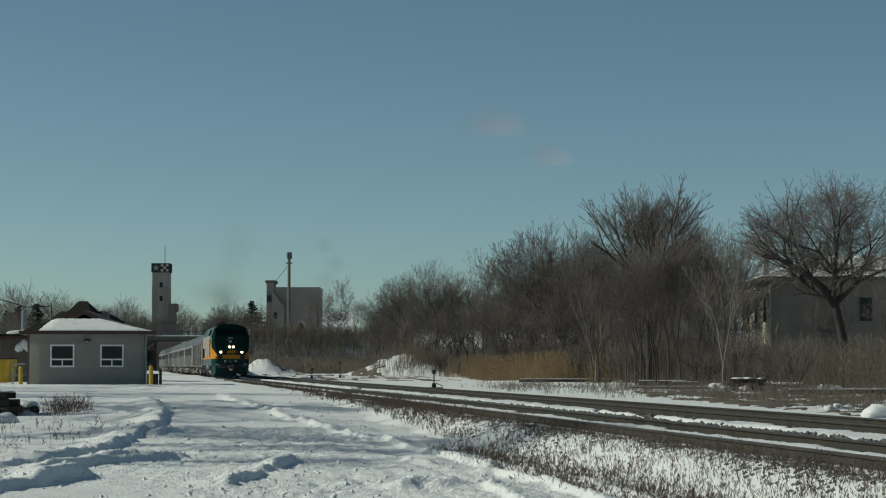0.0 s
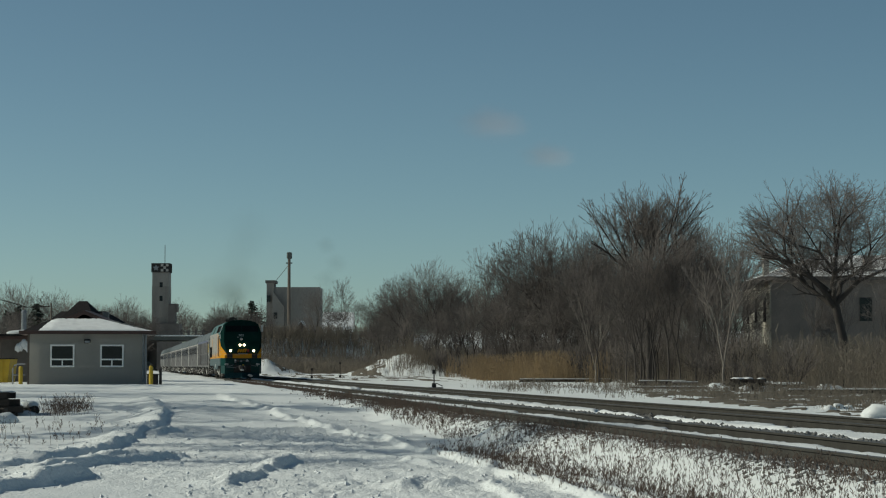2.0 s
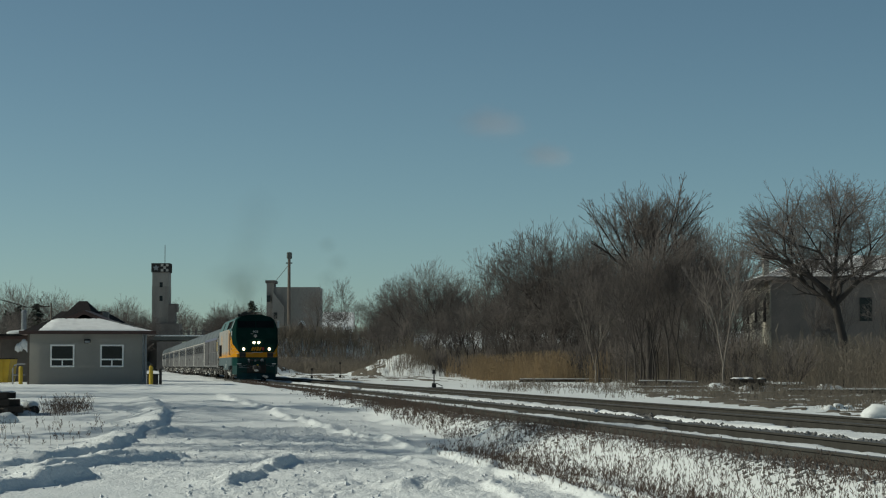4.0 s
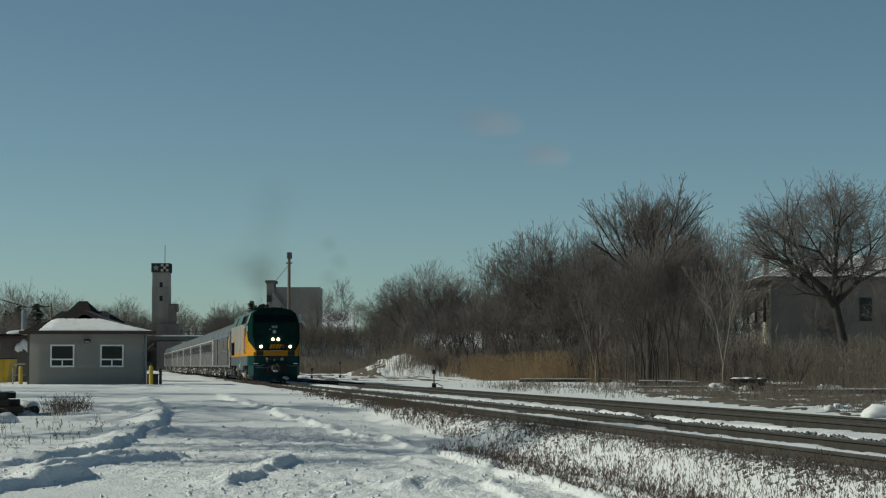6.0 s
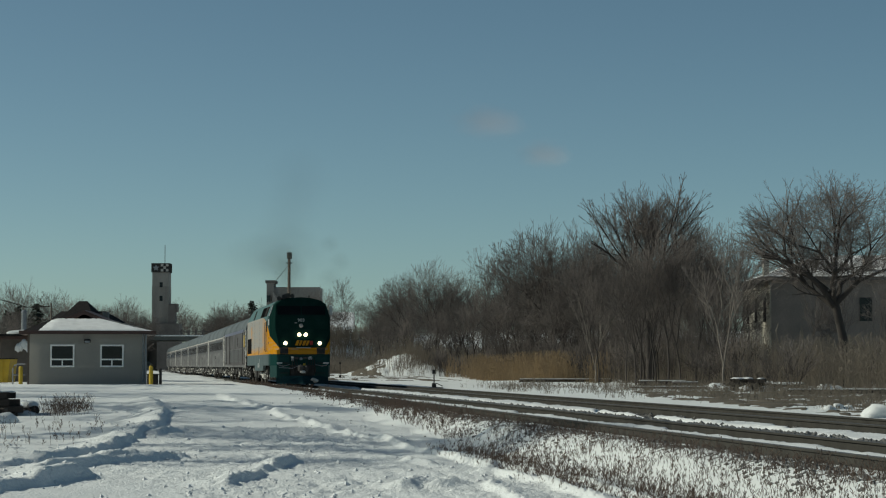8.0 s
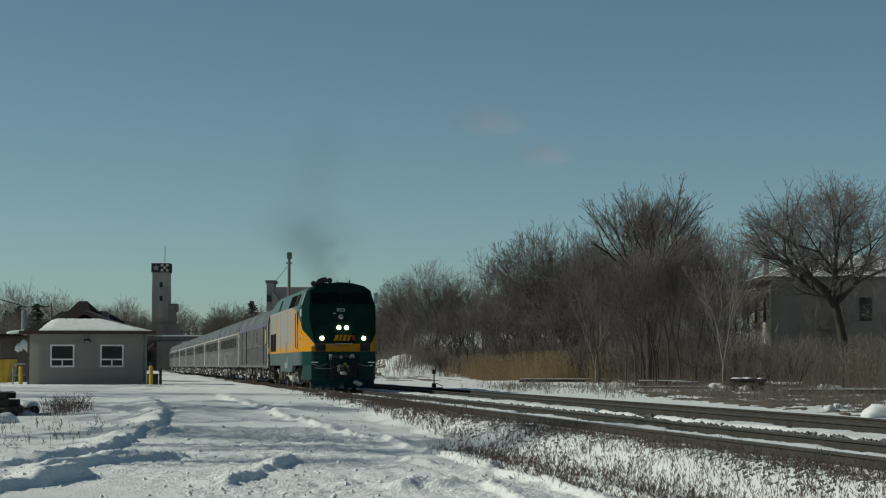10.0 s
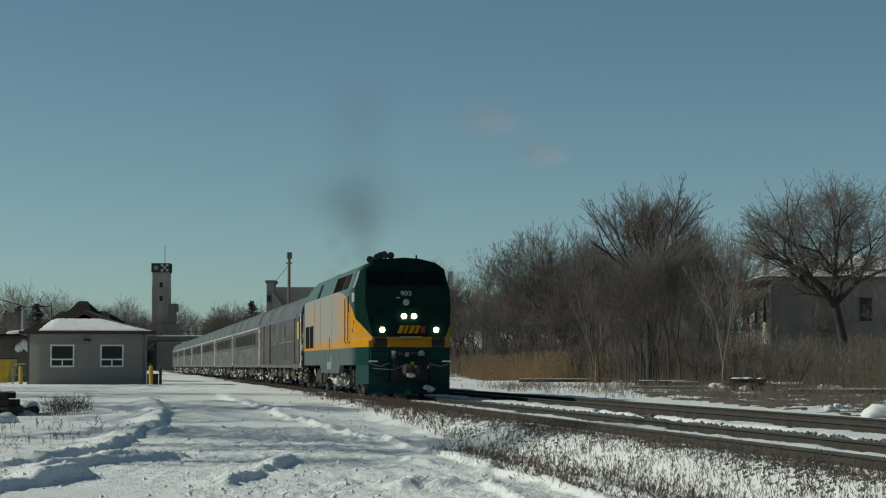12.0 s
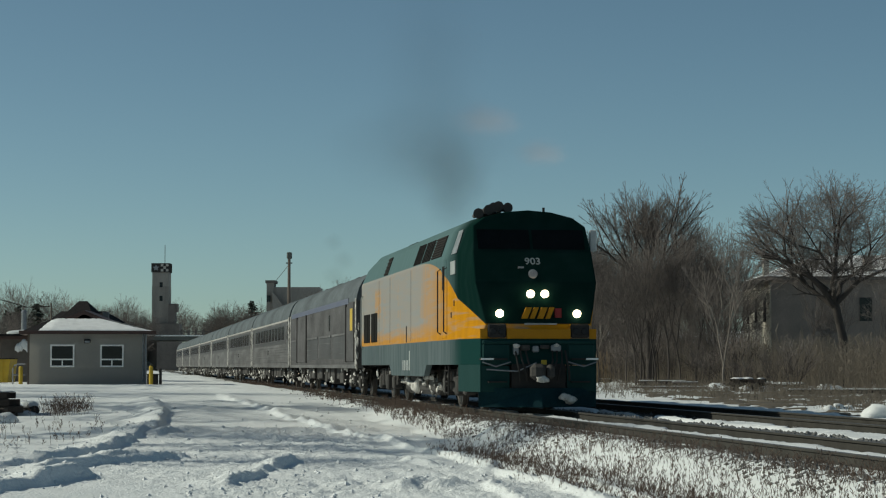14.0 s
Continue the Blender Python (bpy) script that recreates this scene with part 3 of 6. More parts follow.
M_DARKINOX = mat("grimy_stainless", (0.14, 0.137, 0.138), (0.066, 0.064, 0.064), 0.7, 0.55, 0.25, 0.15, 4, (1, 0.7, 1.6), spec=0.0)
M_INOXROOF = mat("grimy_roof", (0.15, 0.172, 0.182), (0.08, 0.09, 0.096), 0.6, 0.65, 0.08, 0.1, 3, (1, 0.5, 1), spec=0.0)
M_BAND = mat("dark_window_band", (0.085, 0.082, 0.08), (0.05, 0.047, 0.045), 1.0, 0.5, 0.2, spec=0.2)
M_PALEBOARD = mat("pale_board", (0.42, 0.40, 0.37), (0.30, 0.285, 0.265), 1.5, 0.6, spec=0.1)
M_BLUE = mat("blue_band", (0.075, 0.083, 0.135), (0.10, 0.105, 0.14), 0.8, 0.5)
M_COACHGLASS = mat("coach_glass", (0.02, 0.021, 0.022), (0.035, 0.036, 0.038), 1.2, 0.15, spec=0.05)


def add_loft(bm, rings, close_ends=(True, True)):
    rows = [[bm.verts.new(p) for p in r] for r in rings]
    for a, b in zip(rows, rows[1:]):
        for i in range(len(a) - 1):
            bm.faces.new((a[i], a[i + 1], b[i + 1], b[i]))
    for r, want in ((rows[0], close_ends[0]), (rows[-1], close_ends[1])):
        if want:
            n = len(r)
            for u_, w_ in zip(r, r[1:] + r[:1]):
                e_ = bm.edges.get((u_, w_))
                if e_:
                    e_.smooth = False
            for i in range(n // 2):
                j = n - 1 - i
                if i + 1 == j - 1:
                    bm.faces.new((r[i], r[i + 1], r[j]))
                elif i + 1 < j - 1:
                    bm.faces.new((r[i], r[i + 1], r[j - 1], r[j]))
    bmesh.ops.recalc_face_normals(bm, faces=bm.faces[:])
    return bm


def ring(half):
    """A full section out of its left half: points x, y, z from the sill up to the crown."""
    return [(-x, y, z) for x, y, z in half] + [(x, y, z) for x, y, z in half[-2::-1]]


def wheelset(parent, y, r, name="wheelset"):
    bm = bmesh.new()
    for sx in (-1, 1):
        rr = [(0.66, r + 0.028), (0.685, r + 0.028), (0.70, r), (0.80, r - 0.01), (0.805, r - 0.07), (0.775, r - 0.09), (0.77, 0.16), (0.80, 0.13), (0.80, 0.0)]
        prev = None
        for x, q in rr:
            cur = [bm.verts.new((sx * x, q * math.cos(2 * math.pi * i / 20), q * math.sin(2 * math.pi * i / 20))) for i in range(20)] if q else [bm.verts.new((sx * x, 0, 0))]
            if prev:
                for i in range(20):
                    j = (i + 1) % 20
                    if len(cur) == 1:
                        bm.faces.new((prev[i], prev[j], cur[0]))
                    else:
                        bm.faces.new((prev[i], prev[j], cur[j], cur[i]))
            prev = cur
    add_tube(bm, [(-0.7, 0, 0), (0.7, 0, 0)], 0.09, 10)
    bmesh.ops.recalc_face_normals(bm, faces=bm.faces[:])
    ob = part(name, bm, M_TREAD, parent)
    ob.location = (0, y, r)
    return ob


def truck(parent, y, base, r, rng, snow, heavy):
    """A four-wheeled truck: side frames, springs, axle boxes, brake gear, caked snow, two wheelsets."""
    bm = bmesh.new()
    for sx in (-1, 1):
        x0, x1 = sorted((sx * 0.98, sx * 1.12))
        h = base / 2
        out = [(-h - 0.55, 0.62), (-h - 0.5, 0.78), (-h + 0.45, 0.80), (-0.5, 0.60), (0.5, 0.60), (h - 0.45, 0.80), (h + 0.5, 0.78), (h + 0.55, 0.62), (h + 0.3, 0.5), (h - 0.35, 0.56), (0.55, 0.38), (-0.55, 0.38), (-h + 0.35, 0.56), (-h - 0.3, 0.5)]
        a = [bm.verts.new((x0, q, z)) for q, z in out]
        b = [bm.verts.new((x1, q, z)) for q, z in out]
        for i in range(len(out)):
            j = (i + 1) % len(out)
            bm.faces.new((a[i], a[j], b[j], b[i]))
        for s_ in (a, b):
            m_ = len(s_)
            for i in range(m_ // 2 - 1):
                bm.faces.new((s_[i], s_[i + 1], s_[m_ - 2 - i], s_[m_ - 1 - i]))
        for q in (-h, h):
            add_box(bm, min(sx * 0.92, sx * 1.2), max(sx * 0.92, sx * 1.2), q - 0.19, q + 0.19, r - 0.19, r + 0.19, 0.04)
            add_tube(bm, [(sx * 1.06, q - 0.34, 0.45), (sx * 1.06, q - 0.34, 0.86)], 0.085, 8)
            add_tube(bm, [(sx * 1.06, q + 0.34, 0.45), (sx * 1.06, q + 0.34, 0.86)], 0.085, 8)
        add_tube(bm, [(sx * 1.17, -0.28, 0.42), (sx * 1.17, -0.28, 0.9)], 0.11, 8)
        add_tube(bm, [(sx * 1.17, 0.28, 0.42), (sx * 1.17, 0.28, 0.9)], 0.11, 8)
        add_tube(bm, [(sx * 1.2, -h + 0.5, 0.95), (sx * 1.2, -h + 0.9, 0.7)], 0.06, 6)
        if heavy:
            add_box(bm, min(sx * 1.1, sx * 1.28), max(sx * 1.1, sx * 1.28), -h + 0.5, -h + 0.95, 0.3, 0.75, 0.04)
    add_box(bm, -0.95, 0.95, -0.3, 0.3, 0.42, 0.8, 0.03)
    tr = part("truck", bm, M_TRUCK, parent, "grimy steel truck frame with springs")
    tr.location = (0, y, 0)
    if snow:
        sb = bmesh.new()
        for i in range(snow):
            sx = rng.choice((-1, 1))
            add_lump(sb, (sx * rng.uniform(1.05, 1.24), rng.uniform(-base / 2 - 0.5, base / 2 + 0.5), rng.uniform(0.32, 0.85)), 0.02 + 0.055 * rng.random() ** 2, rng, 1, (0.5, rng.uniform(0.8, 2.6), rng.uniform(0.6, 2.2)), 0.5)
        part("caked_snow", sb, M_CAKED, tr, "dirty snow caked on the truck")["kind"] = "stuff"
    for q in (-base / 2, base / 2):
        wheelset(tr, q, r)
    return tr


def text_mesh(body, size, material, parent, m, name, label=""):
    cu = bpy.data.curves.new(name, "FONT")
    cu.body, cu.size, cu.align_x, cu.align_y, cu.extrude, cu.offset = body, size, "CENTER", "CENTER", 0.004, size * 0.012
    tmp = bpy.data.objects.new(name, cu)
    me = bpy.data.meshes.new_from_object(tmp)
    bpy.data.objects.remove(tmp)
    me.materials.clear()
    me.materials.append(material)
    ob = new(name, me)
    ob.parent = parent
    ob.matrix_basis = m
    if label:
        ob["label"] = label
    return ob


def disc(parent, name, x, y, z, r, material, depth=0.05, label="", tilt=0.0, sides=20):
    bm = tube([(0, 0, 0), (0, -depth, 0), (0, -depth - 0.012, 0)], [r, r, r * 0.8], sides)
    ob = part(name, bm, material, parent, label)
    ob.matrix_basis = pose(x, y, z, tilt, 0, 0)
    return ob


def grille(parent, side, y0, y1, z0, z1, x_of, slats=8, upright=False):
    """A dark louvred opening on the flank: a recessed backing, a frame and its slats."""
    bm = bmesh.new()
    g = 0.012
    add_box(bm, min(side * (x_of(z0) - 0.02), side * (x_of(z0) + g)), max(side * (x_of(z0) - 0.02), side * (x_of(z0) + g)), y0, y1, z0, z1)
    for v in bm.verts:
        v.co.x += side * (x_of(v.co.z) - x_of(z0))
    back = part("grille", bm, M_GRILLE, parent, "black louvred air grille")
    for i in range(slats):
        b2 = bmesh.new()
        if upright:
            c = y0 + (i + 0.5) * (y1 - y0) / slats
            add_box(b2, side * x_of(z0) - 0.03, side * x_of(z0) + 0.03, c - 0.012, c + 0.012, z0, z1)
            for v in b2.verts:
                v.co.x += side * (x_of(v.co.z) - x_of(z0))
        else:
            c = z0 + (i + 0.5) * (z1 - z0) / slats
            xc = side * x_of(c)
            add_box(b2, xc - 0.03, xc + 0.03, y0, y1, c - 0.014, c + 0.014)
        part("slat", b2, M_BLACK, back)
    return back


def flank_x(z):
    """Half the engine's width at a height on its side."""
    return 1.5 if z < 3.42 else 1.5 - (z - 3.42) * 0.35


def build_engine():
    eng = thing("locomotive", "dark green and yellow grimy diesel locomotive with lit headlights", "locomotive")
    rng = random.Random(11)
    zs = [1.0, 1.54, 1.88, 2.77, 3.42, 4.02, 4.22, 4.34, 4.38]
    full = [1.5, 1.5, 1.5, 1.5, 1.5, 1.29, 1.1, 0.62, 0.0]
    nose = list(zip([1.26, 1.26, 1.14, 1.33, 1.31, 1.25, 0.98, 0.5, 0.0], [0.0, 0.0, 0.02, 0.26, 0.64, 0.98, 1.06, 1.08, 1.08], zs))
    cheek = list(zip([1.5, 1.5, 1.5, 1.5, 1.5, 1.27, 1.0, 0.5, 0.0], [1.45, 1.45, 1.45, 1.45, 1.5, 1.42, 1.4, 1.4, 1.4], zs))
    rings = [ring(nose), ring(cheek)]
    for y in (2.0, 6.0, 12.0, 17.9):
        rings.append(ring([(w, y, z) for w, z in zip(full, zs)]))
    rings.append(ring([(w, 19.6, z) for w, z in zip([1.5, 1.5, 1.5, 1.5, 1.5, 1.29, 1.1, 0.62, 0.0], [1.0, 1.54, 1.88, 2.77, 3.42, 3.88, 4.06, 4.17, 4.2])]))
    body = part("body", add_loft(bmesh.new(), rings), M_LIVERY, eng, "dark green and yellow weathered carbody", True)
    soft_edge = body.modifiers.new("bevel", "BEVEL")
    soft_edge.width, soft_edge.segments, soft_edge.limit_method, soft_edge.angle_limit, soft_edge.harden_normals = 0.07, 3, "ANGLE", radians(14), True
    # lower flank between the trucks
    for sx in (-1, 1):
        bm = bmesh.new()
        out = [(6.1, 1.02), (6.6, 0.72), (12.6, 0.72), (13.1, 1.02)]
        x0, x1 = sorted((sx * 1.36, sx * 1.495))
        a = [bm.verts.new((x0, q, z)) for q, z in out]
        b = [bm.verts.new((x1, q, z)) for q, z in out]
        for i in range(4):
            j = (i + 1) % 4
            bm.faces.new((a[i], a[j], b[j], b[i]))
        bm.faces.new(a)
        bm.faces.new(b)
        bmesh.ops.recalc_face_normals(bm, faces=bm.faces[:])
        part("side_skirt", bm, M_LIVERY, eng)
        # lettering on the flank, too small to read
        for i in range(5):
            q = box(sx * 1.497 - 0.004, sx * 1.497 + 0.004, 9.0 + i * 0.3, 9.16 + i * 0.3, 0.86, 1.12 if i else 1.36)
            part("lettering_bar", q, M_TEXT, eng, "pale lettering bar")
    part("fuel_tank", box(-1.15, 1.15, 6.9, 12.3, 0.25, 1.0, 0.12), M_TRUCK, eng)
    sb = bmesh.new()
    # a broken crust of snow along the tank's side
    steps = np.linspace(6.7, 12.6, 60)
    hang = 0.30 + 0.75 * (vnoise(steps * 1.3 + 4, steps * 0 + 2) + 0.5) * 0.6 + 0.25 * vnoise(steps * 4.1, steps * 0 + 9)
    crown = 0.70 + 0.35 * vnoise(steps * 1.9 + 11, steps * 0 + 5)
    rows_ = []
    for y, lo, hi in zip(steps.tolist(), hang.tolist(), crown.tolist()):
        hi = max(hi, lo + 0.02)
        bulge = 0.05 + 0.05 * rng.random()
        rows_.append([sb.verts.new(p) for p in ((-1.14, y, lo), (-1.17 - bulge, y, lo + 0.2 * (hi - lo)), (-1.17 - bulge * 0.8, y, lo + 0.7 * (hi - lo)), (-1.14, y, hi))])
    for p_, q_ in zip(rows_, rows_[1:]):
        for k_ in range(4):
            sb.faces.new((p_[k_], p_[(k_ + 1) % 4], q_[(k_ + 1) % 4], q_[k_]))
    for i in range(26):
        sx = rng.choice((-1, -1, 1))
        add_lump(sb, (sx * rng.uniform(1.0, 1.25), rng.uniform(6.4, 12.8), rng.uniform(0.28, 0.72)), 0.03 + 0.1 * rng.random() ** 2, rng, 1, (0.5, 2.0, 1.2), 0.5)
    part("caked_snow", sb, M_CAKED, eng, "dirty snow caked under the tank", True)["kind"] = "stuff"
    # the nose below the belt: pilot, plough, steps
    low = [(1.26, 0.0, 0.42), (1.26, 0.0, 1.0)]
    back = [(1.49, 1.45, 0.42), (1.49, 1.45, 1.0)]
    for sx in (-1, 1):
        bm = bmesh.new()
        v = [bm.verts.new((sx * x, y, z)) for x, y, z in (low[0], low[1], back[1], back[0])]
        w = [bm.verts.new((sx * (x - 0.06), y + 0.03, z)) for x, y, z in (low[0], low[1], back[1], back[0])]
        for i in range(4):
            j = (i + 1) % 4
            bm.faces.new((v[i], v[j], w[j], w[i]))
        bm.faces.new(v)
        bm.faces.new(w)
        bmesh.ops.recalc_face_normals(bm, faces=bm.faces[:])
        part("pilot_side", bm, M_GREEN, eng, "dark green pilot side sheet")
        part("pilot_sheet", box(min(sx * 0.62, sx * 1.25), max(sx * 0.62, sx * 1.25), 0.02, 0.08, 0.42, 0.98, 0.01), M_GREEN, eng, "dark green pilot front sheet")
    bm = bmesh.new()
    v = [bm.verts.new(p) for p in ((-1.28, 0.12, 0.10), (0, -0.42, 0.10), (1.28, 0.12, 0.10), (1.28, 0.10, 0.50), (0, -0.22, 0.50), (-1.28, 0.10, 0.50))]
    bm.faces.new((v[0], v[1], v[4], v[5]))
    bm.faces.new((v[1], v[2], v[3], v[4]))
    bmesh.ops.solidify(bm, geom=bm.faces[:], thickness=0.03)
    part("plough", bm, M_PLOUGH, eng, "dark blue-green snow plough blade")
    part("anticlimber", box(-1.22, 1.22, -0.06, 0.1, 1.44, 1.52, 0.02), M_GREEN, eng)
    part("recess_back", box(-0.62, 0.62, 0.02, 0.06, 1.02, 1.44), M_GRILLE, eng, "black recess behind the hoses")
    for sx in (-1, 1):
        part("corner_sheet", box(min(sx * 0.62, sx * 1.22), max(sx * 0.62, sx * 1.22), -0.05, 0.1, 1.0, 1.44, 0.03), M_GREEN, eng, "dark green corner sheet")
        part("step", box(min(sx * 0.7, sx * 1.27), max(sx * 0.7, sx * 1.27), -0.16, 0.05, 1.10, 1.135), M_BLACK, eng)
        part("step_edge", box(min(sx * 1.0, sx * 1.27), max(sx * 1.0, sx * 1.27), -0.175, -0.162, 1.10, 1.14), M_WHITE, eng, "white step edge")
        part("step", box(min(sx * 0.7, sx * 1.1), max(sx * 0.7, sx * 1.1), -0.12, 0.05, 0.62, 0.65), M_BLACK, eng)
        part("handrail", tube([(sx * 0.62, -0.12, 1.06), (sx * 0.95, -0.16, 0.96), (sx * 1.24, -0.12, 1.06)], 0.016, 6), M_LENS, eng)
    bm = bmesh.new()
    add_box(bm, -0.2, 0.2, -0.35, 0.3, 0.7, 1.0, 0.04)
    add_box(bm, -0.26, 0.05, -0.62, -0.3, 0.68, 1.02, 0.08)
    add_box(bm, 0.08, 0.24, -0.6, -0.3, 0.70, 1.0, 0.06)
    part("coupler", bm, M_TRUCK, eng, "rusty knuckle coupler")
    part("coupler_pocket", box(-0.58, 0.58, -0.02, 0.12, 0.42, 1.02), M_BLACK, eng)
    for x, w, z0, z1, m_ in ((-0.5, 0.12, 1.2, 1.42, M_LENS), (-0.3, 0.2, 1.3, 1.42, M_TRUCK), (-0.08, 0.14, 1.26, 1.4, M_LENS), (0.12, 0.2, 1.33, 1.42, M_TRUCK), (0.36, 0.22, 1.28, 1.42, M_LENS)):
        part("hose_socket", box(x - w / 2, x + w / 2, -0.13, 0.01, z0, z1, 0.025), m_, eng, "grimy hose and cable socket")
    for x, dx in ((-0.52, 0.06), (-0.42, 0.1), (-0.3, 0.14), (0.28, -0.1), (0.38, -0.14), (0.48, -0.08), (0.56, 0.05)):
        part("air_hose", tube([(x, -0.1, 1.3), (x + dx * 0.2, -0.24, 1.08), (x + dx, -0.27, 0.84), (x + dx * 1.4, -0.2, 0.66)], 0.024, 6), M_BLACK, eng)
    part("cut_lever", tube([(-1.15, -0.14, 0.9), (-0.5, -0.2, 0.86), (-0.1, -0.3, 1.04)], 0.016, 6), M_LENS, eng)
    part("hanging_plate", box(0.0, 0.12, -0.3, -0.27, 0.72, 1.1, 0.01), M_YELLOW, eng, "dirty yellow plate over the coupler")
    sb = bmesh.new()
    for c, r in (((-0.06, -0.6, 0.7), 0.09), ((0.02, -0.62, 0.67), 0.07), ((-0.5, -0.14, 1.4), 0.06), ((0.36, -0.13, 1.41), 0.045), ((0.5, -0.3, 0.32), 0.1), ((0.62, -0.26, 0.26), 0.11)):
        add_lump(sb, c, r, rng, 2, (1.3, 0.7, 0.8))
    part("packed_snow", sb, M_CAKED, eng, "snow packed round the coupler", True)["kind"] = "stuff"
    # glass: two windshields on the slope, quarter lights and cab side windows
    slope = math.degrees(math.atan2(0.36, 0.62))

    def on_slope(z, x=0.0, off=0.012):
        y = 0.26 + (z - 2.77) * (0.38 / 0.65) if z < 3.42 else 0.64 + (z - 3.42) * (0.34 / 0.60)
        return (x, y - off, z)
    for x0, x1 in ((-1.18, -0.03), (0.03, 1.18)):
        bm = bmesh.new()
        v = [bm.verts.new(on_slope(z, x)) for x, z in ((x0, 3.5), (x1, 3.5), (x1, 3.94), (x0, 3.94))]
        f = bm.faces.new(v)
        bmesh.ops.solidify(bm, geom=[f], thickness=-0.03)
        part("windshield", bm, M_CABGLASS, eng, "dark windshield pane")
    for sx in (-1, 1):
        bm = bmesh.new()
        xo = lambda z: 1.5 - max(0, z - 3.42) * 0.345 + 0.02
        v = [bm.verts.new((sx * xo(z), y, z)) for y, z in ((1.62, 3.46), (2.35, 3.46), (2.35, 3.99), (1.75, 3.99))]
        f = bm.faces.new(v)
        bmesh.ops.solidify(bm, geom=[f], thickness=0.02)
        win = part("cab_window", bm, M_GLARE_GLASS, eng, "cab side window coloured pale for its reflection")
        bm = bmesh.new()
        add_box(bm, min(sx * 1.44, sx * 1.6), max(sx * 1.44, sx * 1.6), 1.35, 1.42, 3.5, 3.98, 0.02)
        if sx > 0:
            part("wind_deflector", bm, M_GLARE_GLASS, eng, "pale wind deflector")
        else:
            bm.free()
        part("number_plate_light", box(sx * 1.505 - 0.02, sx * 1.505 + 0.02, 1.75, 2.35, 3.0, 3.3, 0.01), M_TEXT, eng, "pale number board")
        # cab door with grab irons
        door = part("cab_door", box(min(sx * 1.49, sx * 1.512), max(sx * 1.49, sx * 1.512), 3.05, 3.75, 1.6, 3.4, 0.01), M_LIVERY, eng)
        part("door_window", box(min(sx * 1.50, sx * 1.52), max(sx * 1.50, sx * 1.52), 3.25, 3.58, 2.7, 3.25, 0.01), M_GRILLE, door)
        for y in (2.95, 3.85):
            part("grab_iron", tube([(sx * 1.51, y, 1.7), (sx * 1.58, y, 1.75), (sx * 1.58, y, 3.15), (sx * 1.51, y, 3.2)], 0.018, 6), M_BLACK, eng)
        ladder = part("ladder", tube([(sx * 1.42, 3.2, 1.02), (sx * 1.42, 3.2, 0.3)], 0.025, 6), M_BLACK, eng)
        part("rail_post", tube([(sx * 1.42, 3.65, 1.02), (sx * 1.42, 3.65, 0.3)], 0.025, 6), M_BLACK, ladder)
        for z in (0.35, 0.6, 0.85):
            part("rung", box(min(sx * 1.3, sx * 1.45), max(sx * 1.3, sx * 1.45), 3.2, 3.65, z, z + 0.03), M_BLACK, ladder)
        # air grilles
        grille(eng, sx, 3.95, 5.5, 3.5, 4.0, flank_x, 8)
        grille(eng, sx, 5.75, 7.1, 3.5, 4.0, flank_x, 5, True)
        grille(eng, sx, 7.3, 8.5, 3.5, 4.0, flank_x, 5, True)
        grille(eng, sx, 13.6, 14.4, 3.5, 4.0, flank_x, 5)
        grille(eng, sx, 15.7, 17.1, 1.66, 2.5, flank_x, 4, True)
        grille(eng, sx, 17.4, 18.9, 1.66, 2.5, flank_x, 4, True)
        part("vent_slot", box(min(sx * 1.497, sx * 1.506), max(sx * 1.497, sx * 1.506), 9.55, 9.7, 1.58, 2.0), M_GRILLE, eng)
        for y, z in ((2.3, 2.05), (1.9, 2.3)):
            part("latch", box(min(sx * 1.497, sx * 1.515), max(sx * 1.497, sx * 1.515), y, y + 0.07, z, z + 0.12), M_BLACK, eng)
        # panel seams
        for y in (8.8, 12.9, 15.3):
            part("seam", box(min(sx * 1.498, sx * 1.504), max(sx * 1.498, sx * 1.504), y - 0.012, y + 0.012, 1.6, 3.4), M_GRILLE, eng)
        part("rear_handrail", tube([(sx * 1.52, 19.2, 1.5), (sx * 1.56, 19.2, 1.6), (sx * 1.56, 19.2, 3.0), (sx * 1.52, 19.2, 3.1)], 0.02, 6), M_TEXT, eng)
        disc(eng, "ditch_light", sx * 0.84, 0.02, 2.087, 0.085, M_LAMP, 0.06, "lit white ditch light")
        disc(eng, "headlight", sx * 0.155, 0.10, 2.51, 0.085, M_LAMP, 0.06, "lit white headlight")
        box_ = part("marker_box", box(sx * 0.9 - 0.2, sx * 0.9 + 0.2, -0.05, 0.05, 1.57, 1.87, 0.03), M_BLACK, eng)
        for dx in (-0.09, 0.09):
            disc(box_, "marker_lens", sx * 0.9 + dx, -0.05, 1.71, 0.07, M_COACHGLASS, 0.02)
        # the yellow band round the nose
    part("nose_band", box(-0.69, 0.69, -0.065, 0.0, 1.55, 1.76, 0.008), M_ENGINE_YELLOW, eng, "yellow nose band")
    for sx in (-1, 1):
        part("nose_band", box(min(sx * 1.11, sx * 1.262), max(sx * 1.11, sx * 1.262), -0.012, 0.0, 1.55, 1.76), M_ENGINE_YELLOW, eng, "yellow nose band")
    disc(eng, "bell_housing", -0.05, 0.36, 2.95, 0.1, M_LENS, 0.05, "round grey unlit lamp")
    part("horn_pipe", box(-0.36, -0.24, 0.36, 0.42, 3.07, 3.11), M_LENS, eng)
    # road number, with the emblem under it as plain slanted bars
    text_mesh("903", 0.235, M_TEXT, eng, pose(-0.04, 0.40, 3.22, 90 - 30, 0, 0) , "road_number", "pale grey road number")
